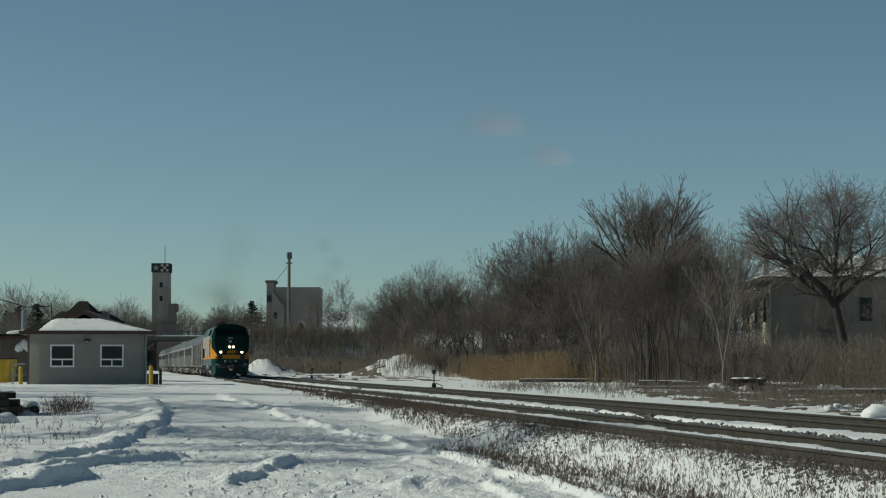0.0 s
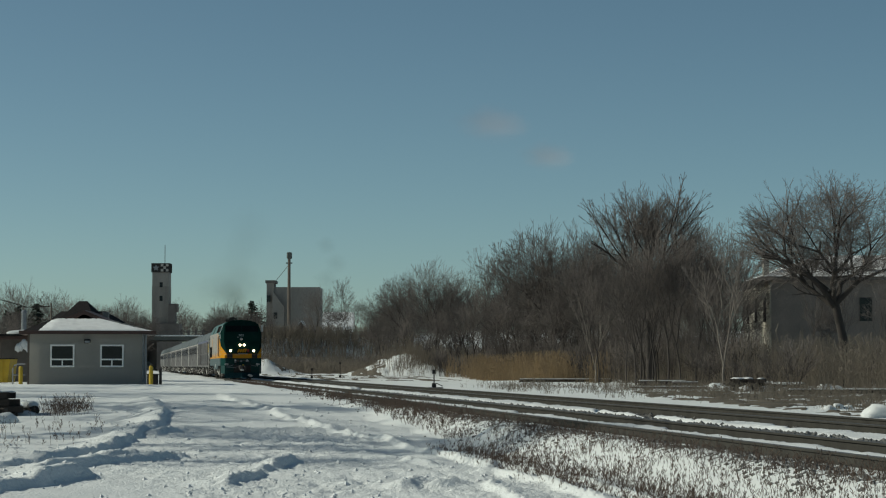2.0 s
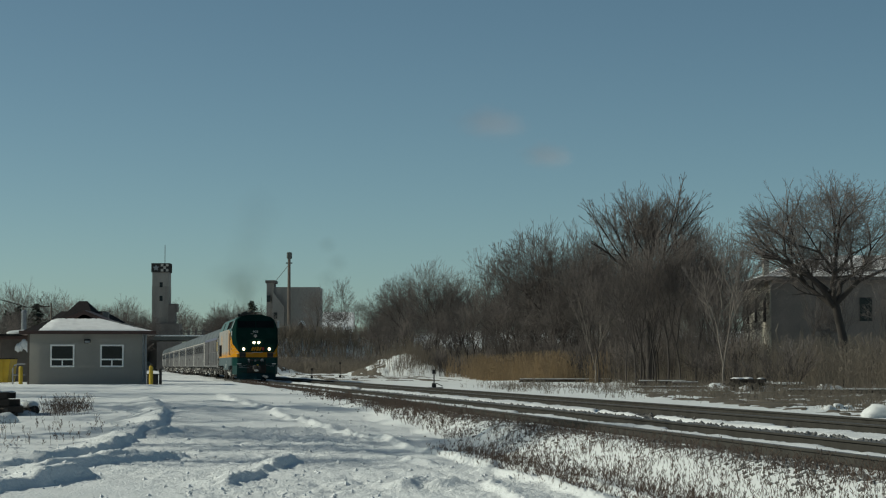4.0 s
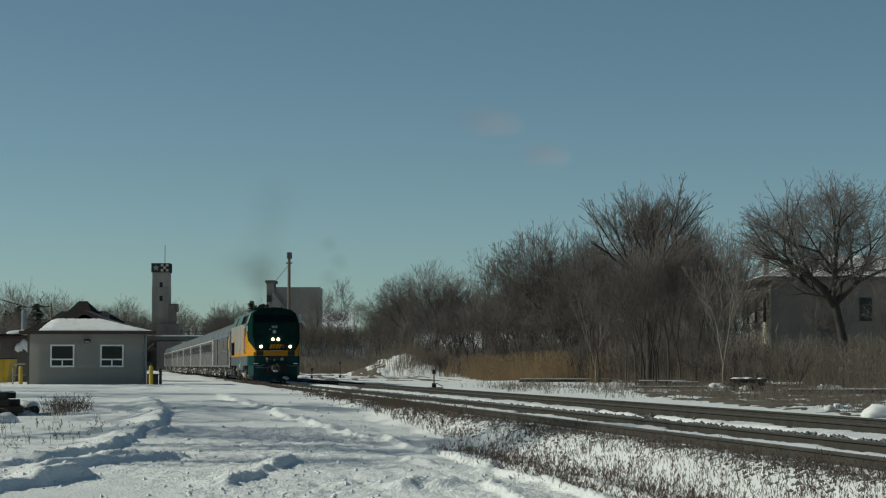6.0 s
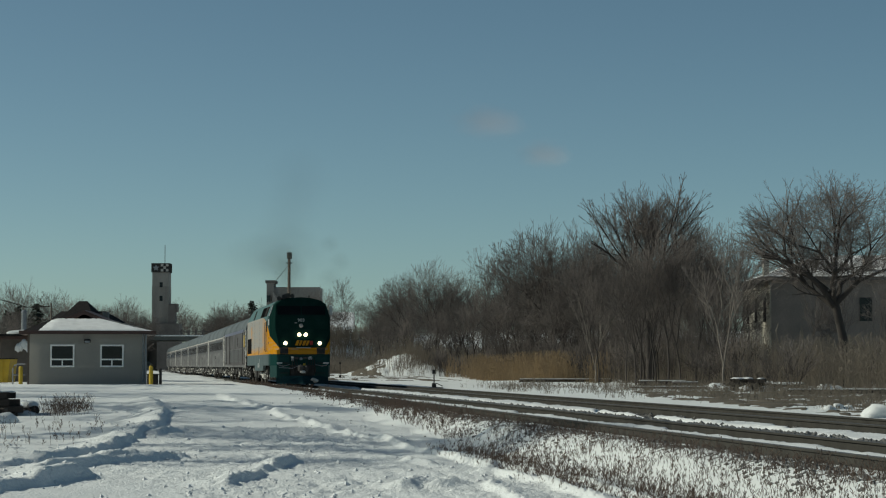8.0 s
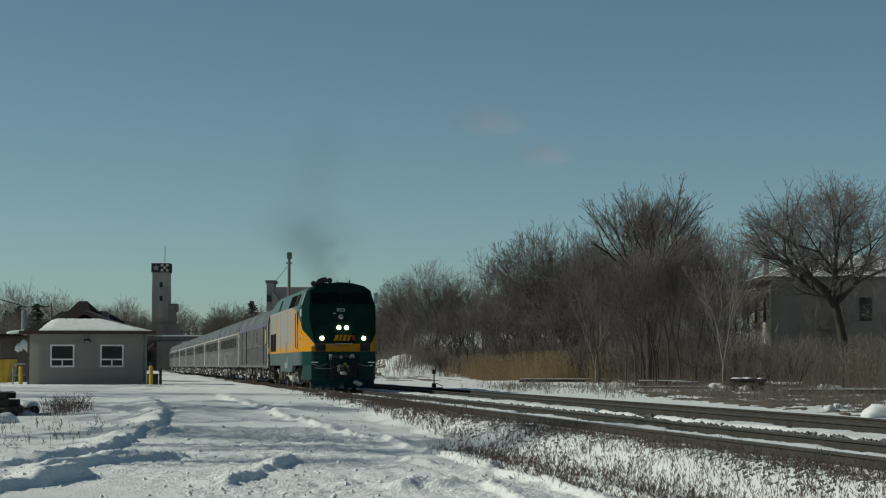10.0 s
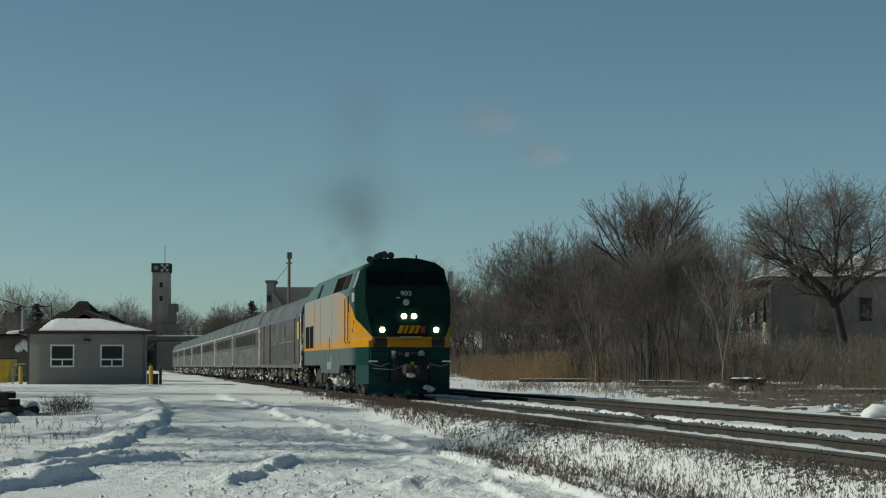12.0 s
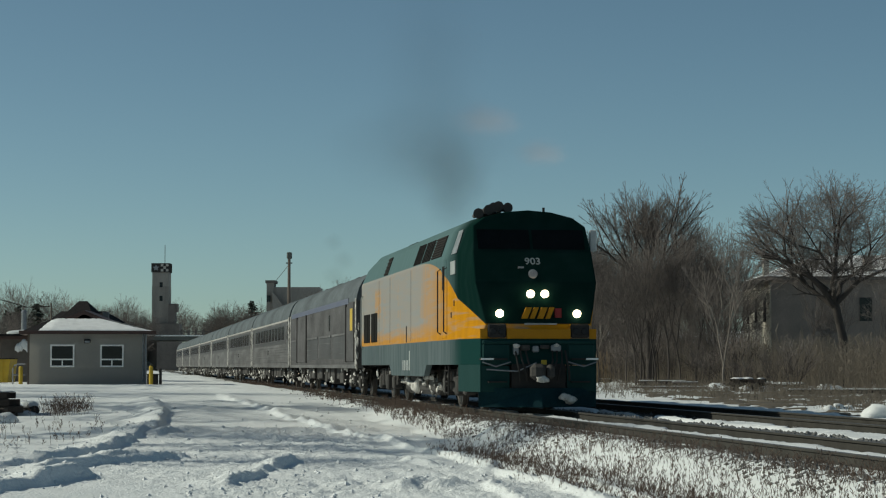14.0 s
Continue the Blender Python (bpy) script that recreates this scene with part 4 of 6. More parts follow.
    for i, (x, w) in enumerate(((-0.32, 0.13), (-0.14, 0.1), (0.02, 0.13), (0.2, 0.1))):
        bm = bmesh.new()
        lean = 0.05
        add_poly_prism(bm, [(x - lean, 1.98), (x - lean + w, 1.98), (x + lean + w, 2.22), (x + lean, 2.22)], -0.03, 0.06)
        part("emblem_bar", bm, M_ENGINE_YELLOW, eng, "yellow slanted emblem bar")
    part("emblem_patch", box(0.36, 0.5, -0.02, 0.06, 2.0, 2.2), M_RED, eng, "dull red emblem patch")
    part("lettering_bar", box(-0.3, 0.4, -0.01, 0.05, 1.85, 1.885), M_TEXT, eng, "pale lettering bar")
    # roof: horns, fans, exhaust
    hb = part("horn_stand", box(-1.0, -0.45, 1.75, 1.95, 4.15, 4.38, 0.02), M_BLACK, eng)
    for i, (x, z, a) in enumerate(((-1.0, 4.32, -0.06), (-0.86, 4.40, 0.03), (-0.72, 4.45, 0.0), (-0.58, 4.48, -0.03), (-0.46, 4.45, 0.06))):
        part("horn", tube([(x, 2.2, z), (x, 1.75, z), (x + a * 0.5, 1.5, z), (x + a, 1.34, z)], [0.05, 0.06, 0.085, 0.115], 12), M_TRUCK, hb, "snow-dusted dark horn trumpet")
    part("antenna", tube([(0.45, 1.6, 4.3), (0.45, 1.6, 4.48)], 0.03, 6), M_BLACK, eng)
    part("roof_fan", box(-0.5, 0.5, 6.2, 7.2, 4.34, 4.42, 0.03), M_GRILLE, eng)
    part("exhaust_stack", box(-0.4, 0.4, 9.9, 10.9, 4.34, 4.47, 0.04), M_GRILLE, eng)
    part("roof_fan", box(-0.7, 0.7, 13.3, 15.0, 4.34, 4.41, 0.03), M_GRILLE, eng)
    truck(eng, 3.9, 2.9, 0.51, rng, 26, True)
    truck(eng, 16.0, 2.9, 0.51, rng, 30, True)
    part("rear_coupler", box(-0.2, 0.2, 19.5, 20.6, 0.7, 1.0, 0.04), M_TRUCK, eng)
    part("rear_diaphragm", box(-0.55, 0.55, 19.6, 20.2, 1.1, 3.3, 0.05), M_BLACK, eng)
    return eng


def build_coach(kind, seed):
    """A streamlined stainless coach, 25.9 m over its couplers; its front end at y = 0."""
    rng = random.Random(seed)
    baggage = kind == "baggage"
    car = thing("baggage_car" if baggage else "passenger_coach", "grimy stainless baggage car with a faded blue band" if baggage else "dull stainless passenger coach with a dark window band", "baggage car" if baggage else "passenger coach", group="" if baggage else "coaches of the train")
    side = [(1.50, 0.98), (1.52, 1.2), (1.52, 3.02)]
    roof = [(1.52, 3.02), (1.50, 3.2), (1.44, 3.4), (1.33, 3.62), (1.16, 3.8), (0.93, 3.93), (0.6, 4.03), (0.3, 4.07), (0.0, 4.08)]
    L0, L1 = 0.35, 25.55
    part("body", add_loft(bmesh.new(), [[(-x, y, z) for x, z in side] + [(x, y, z) for x, z in side[::-1]] for y in (L0, L1)]), M_DARKINOX if baggage else M_INOX, car, "dull ribbed stainless side")
    part("roof", add_loft(bmesh.new(), [ring([(x, y, z) for x, z in roof]) for y in (L0, L1)]), M_INOXROOF, car, "grimy grey rounded roof", True)
    for sx in (-1, 1):
        xs = lambda a, b: (min(sx * a, sx * b), max(sx * a, sx * b))
        if baggage:
            part("blue_band", box(*xs(1.5, 1.528), 2.6, 24.6, 2.98, 3.16), M_BLUE, car, "faded blue band")
            for y0, y1 in ((0.8, 3.2), (17.7, 21.9)):
                d = part("door", box(*xs(1.5, 1.536), y0, y1, 1.12, 2.9, 0.01), M_DARKINOX, car)
                for q in (y0, y1):
                    part("door_edge", box(*xs(1.5, 1.56), q - 0.09, q + 0.09, 1.1, 2.98), M_BLACK, d)
            for y0, y1 in ((3.5, 7.6), (8.1, 12.4), (12.9, 17.3), (22.3, 24.8)):
                part("lower_panel", box(*xs(1.5, 1.53), y0, y1, 1.2, 1.98, 0.01), M_BAND, car, "dark grimy lower panel")
                for i in range(3):
                    part("rib", box(*xs(1.52, 1.545), y0, y1, 1.38 + i * 0.19, 1.40 + i * 0.19), M_INOX, car)
                part("frame_rail", box(*xs(1.52, 1.55), y0, y1, 1.98, 2.05), M_INOX, car)
            part("warning_patch", box(*xs(1.5, 1.545), 1.3, 2.0, 2.1, 2.8), M_YELLOW, car, "yellow patch")
            part("side_window", box(*xs(1.5, 1.535), 8.5, 8.85, 2.2, 2.75), M_COACHGLASS, car)
        else:
            part("window_band", box(*xs(1.5, 1.528), 2.2, 23.6, 1.96, 2.88, 0.005), M_BAND, car, "dark window band")
            for i in range(10):
                y0 = 3.0 + i * 2.0
                part("window", box(*xs(1.5, 1.54), y0, y0 + 1.5, 2.14, 2.76, 0.01), M_COACHGLASS, car)
            for i in range(7):
                part("rib", box(*xs(1.515, 1.545), 0.5, 25.4, 1.14 + i * 0.115, 1.185 + i * 0.115), M_INOX, car)
            part("letter_board", box(*xs(1.5, 1.535), 0.5, 25.4, 2.95, 3.03), M_PALEBOARD, car, "pale letter board")
            for y0 in (0.9, 24.1):
                d = part("vestibule_door", box(*xs(1.5, 1.53), y0, y0 + 0.75, 1.05, 2.95, 0.01), M_BAND, car)
                part("door_window", box(*xs(1.52, 1.542), y0 + 0.18, y0 + 0.57, 2.15, 2.75), M_COACHGLASS, d)
            part("number_patch", box(*xs(1.5, 1.55), 12.9, 13.1, 1.5, 1.75), M_BLACK, car)
        for y in (L0 + 0.12, L1 - 0.12):
            part("corner_post", box(*xs(1.42, 1.55), y - 0.07, y + 0.07, 0.95, 3.1, 0.02), M_CAKED, car, "snow-dusted corner post")
        part("sill", box(*xs(1.3, 1.53), 0.4, 25.5, 0.9, 1.02), M_INOX, car)
    for y0, y1 in ((0.02, 0.36), (25.54, 25.9)):
        part("diaphragm", box(-0.62, 0.62, y0, y1, 1.0, 3.6, 0.04), M_BLACK, car)
    for i in range(9):
        y = 6.2 + i * 1.5
        sx = rng.choice((-1, 1))
        part("underfloor_box", box(-1.3 if sx < 0 else 0.2, -0.2 if sx < 0 else 1.3, y, y + rng.uniform(0.8, 1.4), rng.uniform(0.3, 0.5), 0.92, 0.03), M_TRUCK, car)
        if sx > 0:
            part("underfloor_box", box(-1.25, -0.9, y + 0.1, y + rng.uniform(0.6, 1.2), rng.uniform(0.35, 0.55), 0.92, 0.03), M_TRUCK, car)
    sb = bmesh.new()
    for i in range(150):
        sx = rng.choice((-1, -1, 1))
        y = rng.uniform(0.8, 25.1) if rng.random() < 0.45 else rng.choice((3.6, 22.3)) + rng.gauss(0, 1.5)
        add_lump(sb, (sx * rng.uniform(1.1, 1.36), min(max(y, 0.6), 25.3), rng.uniform(0.3, 0.92)), 0.025 + 0.075 * rng.random() ** 2.2, rng, 1, (0.4, rng.uniform(1.2, 6.5), rng.uniform(0.5, 1.5)), 0.5)
    for i in range(26):
        y = rng.choice((0.3, 25.6)) + rng.gauss(0, 0.08)
        add_lump(sb, (rng.choice((-1, 1)) * rng.uniform(1.38, 1.54), y, 0.9 + 1.9 * rng.random() ** 1.6), rng.uniform(0.04, 0.1), rng, 1, (0.6, 0.8, 2.0))
    part("caked_snow", sb, M_CAKED, car, "dirty snow caked on the underfloor gear")["kind"] = "stuff"
    for y in (4.0, 9.5, 15.5, 21.0):
        part("roof_vent", box(-0.4, 0.4, y, y + 1.0, 4.0, 4.16, 0.04), M_GRILLE, car)
    truck(car, 3.6, 2.6, 0.46, rng, 22, False)
    truck(car, 22.3, 2.6, 0.46, rng, 22, False)
    return car


ENGINE = build_engine()
BAGGAGE = build_coach("baggage", 21)
COACH = build_coach("coach", 5)
CARS = [BAGGAGE, COACH] + [copy_thing(COACH, Matrix()) for _ in range(6)]
COACH_PITCH, ENGINE_LENGTH = 25.91, 20.5
ENGINE.matrix_world = track_pose(LINE, train_s(0), RAIL)
for i_, car_ in enumerate(CARS):
    car_.matrix_world = track_pose(LINE, train_s(0) + ENGINE_LENGTH + i_ * COACH_PITCH, RAIL)

# ---- buildings ----


def window(parent, x0, x1, z0, z1, y, transom=True):
    """A white framed window in a wall that faces -y: glass, frame members, a lower row of two lights."""
    f = part("window", box(x0, x1, y - 0.02, y + 0.06, z0, z1), M_GLASS, parent, "white framed window with dark glass")
    t = 0.075
    for nm, b in (("frame", (x0, x0 + t, z0, z1)), ("frame", (x1 - t, x1, z0, z1)), ("frame", (x0 + t, x1 - t, z1 - t, z1)), ("window_sill", (x0 + t, x1 - t, z0, z0 + t))):
        part(nm, box(b[0], b[1], y - 0.07, y - 0.018, b[2], b[3], 0.006), M_WHITE, f)
    if transom:
        zm = z0 + (z1 - z0) * 0.34
        part("transom", box(x0 + t, x1 - t, y - 0.06, y - 0.018, zm - 0.035, zm + 0.035), M_WHITE, f)
        xm = (x0 + x1) / 2
        part("mullion", box(xm - 0.03, xm + 0.03, y - 0.06, y - 0.018, z0 + t, zm - 0.035), M_WHITE, f)
    return f


def hip_roof(bm, x0, x1, y0, y1, z, rx0, rx1, ry, rz):
    v = [bm.verts.new(p) for p in ((x0, y0, z), (x1, y0, z), (x1, y1, z), (x0, y1, z), (rx0, ry, rz), (rx1, ry, rz))]
    for f in ((0, 1, 5, 4), (1, 2, 5), (2, 3, 4, 5), (3, 0, 4), (3, 2, 1, 0)):
        bm.faces.new([v[i] for i in f])
    return bm


def build_hut():
    pivot = Matrix.Translation((-17.35, 100, 0))
    hut = thing("yard_hut", "taupe sided yard hut with a snow-covered hip roof", "hut", pivot @ pose(0, 0, 0, 0, 0, TURN) @ pivot.inverted())
    x0, x1, y0, y1, z0, z1 = -20.2, -14.5, 100.0, 105.4, 0.3, 3.12
    # walls with real openings at the front
    wins = ((-19.13, -17.97), (-16.73, -15.6))
    wz0, wz1 = 1.50, 2.60
    bm = bmesh.new()
    xs = [x0, wins[0][0], wins[0][1], wins[1][0], wins[1][1], x1]
    zs = [z0, wz0, wz1, z1]
    g = [[bm.verts.new((x, y0, z)) for z in zs] for x in xs]
    for i in range(5):
        for j in range(3):
            if not (i in (1, 3) and j == 1):
                bm.faces.new((g[i][j], g[i + 1][j], g[i + 1][j + 1], g[i][j + 1]))
    bmesh.ops.solidify(bm, geom=bm.faces[:], thickness=0.14)
    part("wall", bm, M_GREY_WALL, hut, "taupe siding wall")
    part("wall", box(x0, x0 + 0.15, y0 + 0.15, y1, z0, z1), M_GREY_WALL, hut)
    part("wall", box(x1 - 0.15, x1, y0 + 0.15, y1, z0, z1), M_GREY_WALL, hut)
    part("wall", box(x0 + 0.15, x1 - 0.15, y1 - 0.15, y1, z0, z1), M_GREY_WALL, hut)
    for i in range(9):
        z = 0.75 + i * 0.26
        if wz0 - 0.05 < z < wz1 + 0.05:
            for a, b in ((x0, xs[1] - 0.01), (xs[2] + 0.01, xs[3] - 0.01), (xs[4] + 0.01, x1)):
                part("lap_joint", box(a, b, y0 - 0.01, y0 - 0.001, z, z + 0.012), M_GREY_WALL, hut)
        else:
            part("lap_joint", box(x0, x1, y0 - 0.01, y0 - 0.001, z, z + 0.012), M_GREY_WALL, hut)
    for a, b in wins:
        window(hut, a, b, wz0, wz1, y0 + 0.03)
    for x in (x0 - 0.02, x1 - 0.08):
        part("corner_trim", box(x, x + 0.1, y0 - 0.03, y0 - 0.013, z0, z1), M_WOOD if x < -18 else M_LENS, hut)
    part("downpipe", tube([(x1 - 0.16, y0 - 0.06, z1), (x1 - 0.16, y0 - 0.06, 0.75)], 0.04, 8), M_LENS, hut)
    lamp = part("wall_lamp", box(-17.52, -17.2, y0 - 0.16, y0 - 0.012, 2.66, 2.86, 0.03), M_BLACK, hut, "dark wall lamp")
    part("lamp_lens", box(-17.48, -17.24, y0 - 0.175, y0 - 0.162, 2.68, 2.78), M_LENS, lamp)
    part("soffit", box(-20.6, -14.05, 99.6, 105.8, 3.12, 3.16), M_BROWN, hut)
    part("fascia", box(-20.62, -14.03, 99.58, 99.62, 3.1, 3.27), M_BROWN, hut, "dark brown fascia")
    part("fascia", box(-20.62, -20.58, 99.62, 105.8, 3.1, 3.27), M_BROWN, hut)
    part("fascia", box(-14.07, -14.03, 99.62, 105.8, 3.1, 3.27), M_BROWN, hut)
    part("roof", hip_roof(bmesh.new(), -20.6, -14.05, 99.6, 105.8, 3.2, -19.35, -16.4, 102.7, 3.82), M_SHINGLE, hut, "dark shingle hip roof")
    # the snow on the front and right slopes, thick and rounded
    rng = random.Random(4)
    bm = bmesh.new()
    n, m = 40, 14
    grid = []
    for j in range(m + 1):
        row = []
        v = j / m
        for i in range(n + 1):
            u = i / n
            xa, xb = -19.75 + 0.55 * v, -14.15 - 2.25 * v
            x, y, z = xa + (xb - xa) * u, 99.72 + 2.98 * v, 3.235 + 0.60 * v
            th = 0.09 * min(1, 8 * min(u, 1 - u) + 0.05) * min(1, 6 * v + 0.35)
            row.append(bm.verts.new((x + rng.uniform(-0.02, 0.02), y, z + th + rng.uniform(-0.012, 0.012))))
        grid.append(row)
    for a, b in zip(grid, grid[1:]):
        for i in range(n):
            bm.faces.new((a[i], a[i + 1], b[i + 1], b[i]))
    low = [bm.verts.new((v.co.x, v.co.y, v.co.z - 0.12)) for v in grid[0]]
    for i in range(n):
        bm.faces.new((low[i], low[i + 1], grid[0][i + 1], grid[0][i]))
    part("roof_snow", bm, M_SNOW_CLEAN, hut, "thick white snow on the roof slope", True)
    bm = bmesh.new()
    v = [bm.verts.new(p) for p in ((-14.2, 99.75, 3.28), (-14.2, 105.7, 3.28), (-16.5, 102.7, 3.93))]
    bm.faces.new(v)
    bmesh.ops.solidify(bm, geom=bm.faces[:], thickness=0.06)
    part("roof_snow", bm, M_SNOW_CLEAN, hut)
    return hut


def bollard(x, y, z, h, label="yellow steel bollard by the hut"):
    b = thing("bollard", label, "bollard", pose(x, y, z), "yellow bollards")
    part("post", tube([(0, 0, -0.3), (0, 0, h - 0.05), (0, 0, h)], [0.1, 0.1, 0.05], 14), M_YELLOW, b)
    return b


def gable_house(name, label, category, x0, x1, y0, y1, z0, ze, zr, wall, roof, along_x=True, snow=True, windows=()):
    h = thing(name, label, category)
    bm = box(x0, x1, y0, y1, z0, ze)
    part("wall", bm, wall, h)
    o = 0.35
    bm = bmesh.new()
    if along_x:
        yr = (y0 + y1) / 2
        outline = [(y0 - o, ze - 0.1), (yr, zr), (y1 + o, ze - 0.1), (y1 + o, ze - 0.3), (yr, zr - 0.25), (y0 - o, ze - 0.3)]
        a = [bm.verts.new((x0 - o, q, z)) for q, z in outline]
        b = [bm.verts.new((x1 + o, q, z)) for q, z in outline]
    else:
        xr = (x0 + x1) / 2
        outline = [(x0 - o, ze - 0.1), (xr, zr), (x1 + o, ze - 0.1), (x1 + o, ze - 0.3), (xr, zr - 0.25), (x0 - o, ze - 0.3)]
        a = [bm.verts.new((q, y0 - o, z)) for q, z in outline]
        b = [bm.verts.new((q, y1 + o, z)) for q, z in outline]
    for i in range(6):
        j = (i + 1) % 6
        bm.faces.new((a[i], a[j], b[j], b[i]))
    for q in (a, b):
        bm.faces.new((q[0], q[1], q[4], q[5]))
        bm.faces.new((q[1], q[2], q[3], q[4]))
    bmesh.ops.recalc_face_normals(bm, faces=bm.faces[:])
    part("roof", bm, roof, h)
    xr, yr = (x0 + x1) / 2, (y0 + y1) / 2
    for q in ((x0 + 0.01, x1 - 0.01) if along_x else (y0 + 0.01, y1 - 0.01)):
        gb = bmesh.new()
        tri = ((q, y0, ze), (q, y1, ze), (q, yr, zr - 0.2)) if along_x else ((x0, q, ze), (x1, q, ze), (xr, q, zr - 0.2))
        gb.faces.new([gb.verts.new(p) for p in tri])
        bmesh.ops.solidify(gb, geom=gb.faces[:], thickness=0.02)
        part("gable", gb, wall, h)
    for wx, wz, ww, wh in windows:
        w = part("window", box(wx - ww / 2, wx + ww / 2, y0 - 0.03, y0 + 0.05, wz, wz + wh), M_GLASS, h)
        part("window_sill", box(wx - ww / 2 - 0.1, wx + ww / 2 + 0.1, y0 - 0.12, y0 - 0.035, wz - 0.12, wz), M_STONE_LIT, w)
    return h


def build_tower():
    t = thing("mill_tower", "tall grey concrete feed mill tower with a dark sign band", "tower")
    x0, x1, y0, y1 = -85.3, -80.4, 600, 605
    part("shaft", box(x0, x1, y0, y1, 0, 29.0, 0.05), M_CONCRETE, t, "streaked grey concrete shaft")
    part("stained_shaft", box(x0 - 0.04, x1 + 0.04, y0 - 0.04, y1 + 0.04, 0, 24.9), M_MIDCONC, t, "dark stained lower shaft")
    sign = part("sign_band", box(x0 - 0.25, x1 + 0.25, y0 - 0.3, y1 + 0.2, 29.0, 31.7, 0.05), M_BLACK, t, "dark sign band with pale shapes")
    for i in range(3):
        for j in range(3):
            if (i + j) % 2 == 0:
                part("check", box(-82.75 + i * 0.75, -82.0 + i * 0.75, y0 - 0.36, y0 - 0.31, 29.25 + j * 0.75, 30.0 + j * 0.75), M_PALEBOARD, sign)
    star = [(-84.15 + r_ * math.sin(k * math.pi / 5), 30.3 + r_ * math.cos(k * math.pi / 5)) for k in range(10) for r_ in [1.0 if k % 2 == 0 else 0.5]]
    part("star", add_poly_prism(bmesh.new(), star, y0 - 0.36, y0 - 0.31), M_LENS, sign, "pale blue-grey star")
    for z in (24.6, 20.6):
        w = part("window", box(-83.1, -82.2, y0 - 0.1, y0 + 0.1, z, z + 1.5), M_GLASS, t)
        part("window_sill", box(-83.2, -82.1, y0 - 0.2, y0 - 0.065, z - 0.2, z), M_CONCRETE, w)
    part("dark_base", box(x0 - 0.4, x1 + 3.4, y0 - 1.5, y1, 0, 14.0), M_DARKCONC, t, "dark stained lower storeys")
    part("bin_top", box(x1 + 0.02, x1 + 2.0, y0 - 0.8, y0 + 3, 14.0, 19.4), M_DARKCONC, t)
    part("hood", box(x1 + 0.02, x1 + 2.6, y0 - 0.5, y0 + 3, 17.4, 19.8, 0.1), M_DARKCONC, t)
    part("antenna", tube([(-82.0, 603, 31.6), (-82.0, 603, 37.2)], 0.10, 6), M_STEEL, t)


def build_bridge():
    b = thing("road_bridge", "dark road bridge over the railway with a posted railing", "bridge", kind="structure")
    part("deck", box(-66, -42, 410, 438, 6.75, 7.5), M_STEEL, b, "dark riveted girder deck")
    part("kerb", box(-66, -42, 409.8, 410.4, 7.5, 7.75), M_SNOW_CLEAN, b, "snow along the kerb")
    for i in range(17):
        part("post", box(-65.6 + i * 1.45, -65.2 + i * 1.45, 410.1, 410.5, 7.75, 8.85), M_DARKCONC, b)
    part("top_rail", box(-66, -42, 410.15, 410.4, 8.3, 8.5), M_DARKCONC, b)
    for x0, x1 in ((-66, -61), (-48, -42)):
        part("abutment", box(x0, x1, 411, 437, 0, 6.75), M_DARKCONC, b, "dark stained abutment")
    rail = thing("guard_rail", "dark guard rail along the snowy road embankment", "guard rail", kind="structure")
    part("beam", box(-42, -5, 410.2, 410.3, 7.65, 7.95), M_STEEL, rail)
    for i in range(13):
        part("post", box(-41.6 + i * 2.9, -41.4 + i * 2.9, 410.32, 410.5, 6.9, 7.95), M_STEEL, rail)


def build_elevator():
    e = thing("grain_elevator", "weathered grey grain elevator behind bare trees", "elevator")
    part("main_house", box(-43.0, -31.3, 520, 532, 0, 21.6, 0.05), M_CONCRETE, e, "grey streaked main house")
    part("head_house", box(-44.8, -42.9, 519.6, 526, 0, 22.6), M_CONCRETE, e)
    part("cap", box(-45.1, -42.5, 519.2, 526.4, 22.6, 23.3), M_DARKCONC, e, "dark parapet cap")
    part("lean_to", add_poly_prism(bmesh.new(), [(-43.2, 0), (-43.2, 20.5), (-40.2, 16.5), (-40.2, 0)], 518.2, 519.98), M_CONCRETE, e)
    for x, z in ((-44.2, 17.8), (-42.4, 13.5)):
        w = part("window", box(x - 0.45, x + 0.45, 518.05, 518.2 if x > -43 else 519.65, z, z + 1.6), M_GLASS, e)
    leg = part("leg_pipe", tube([(-38.9, 517, 12), (-38.9, 517, 29.2)], [0.42, 0.36], 8), M_WOOD, e, "tall grey elevator leg")
    part("leg_head", box(-39.5, -38.2, 516.5, 517.6, 28.6, 30.3, 0.2), M_STEEL, leg)
    part("bracket", box(-39.7, -38.1, 516.8, 517.2, 27.4, 27.7), M_STEEL, leg)
    part("guy_wire", tube([(-38.9, 517, 27.2), (-42.8, 520, 22.8)], 0.07, 5), M_STEEL, e)


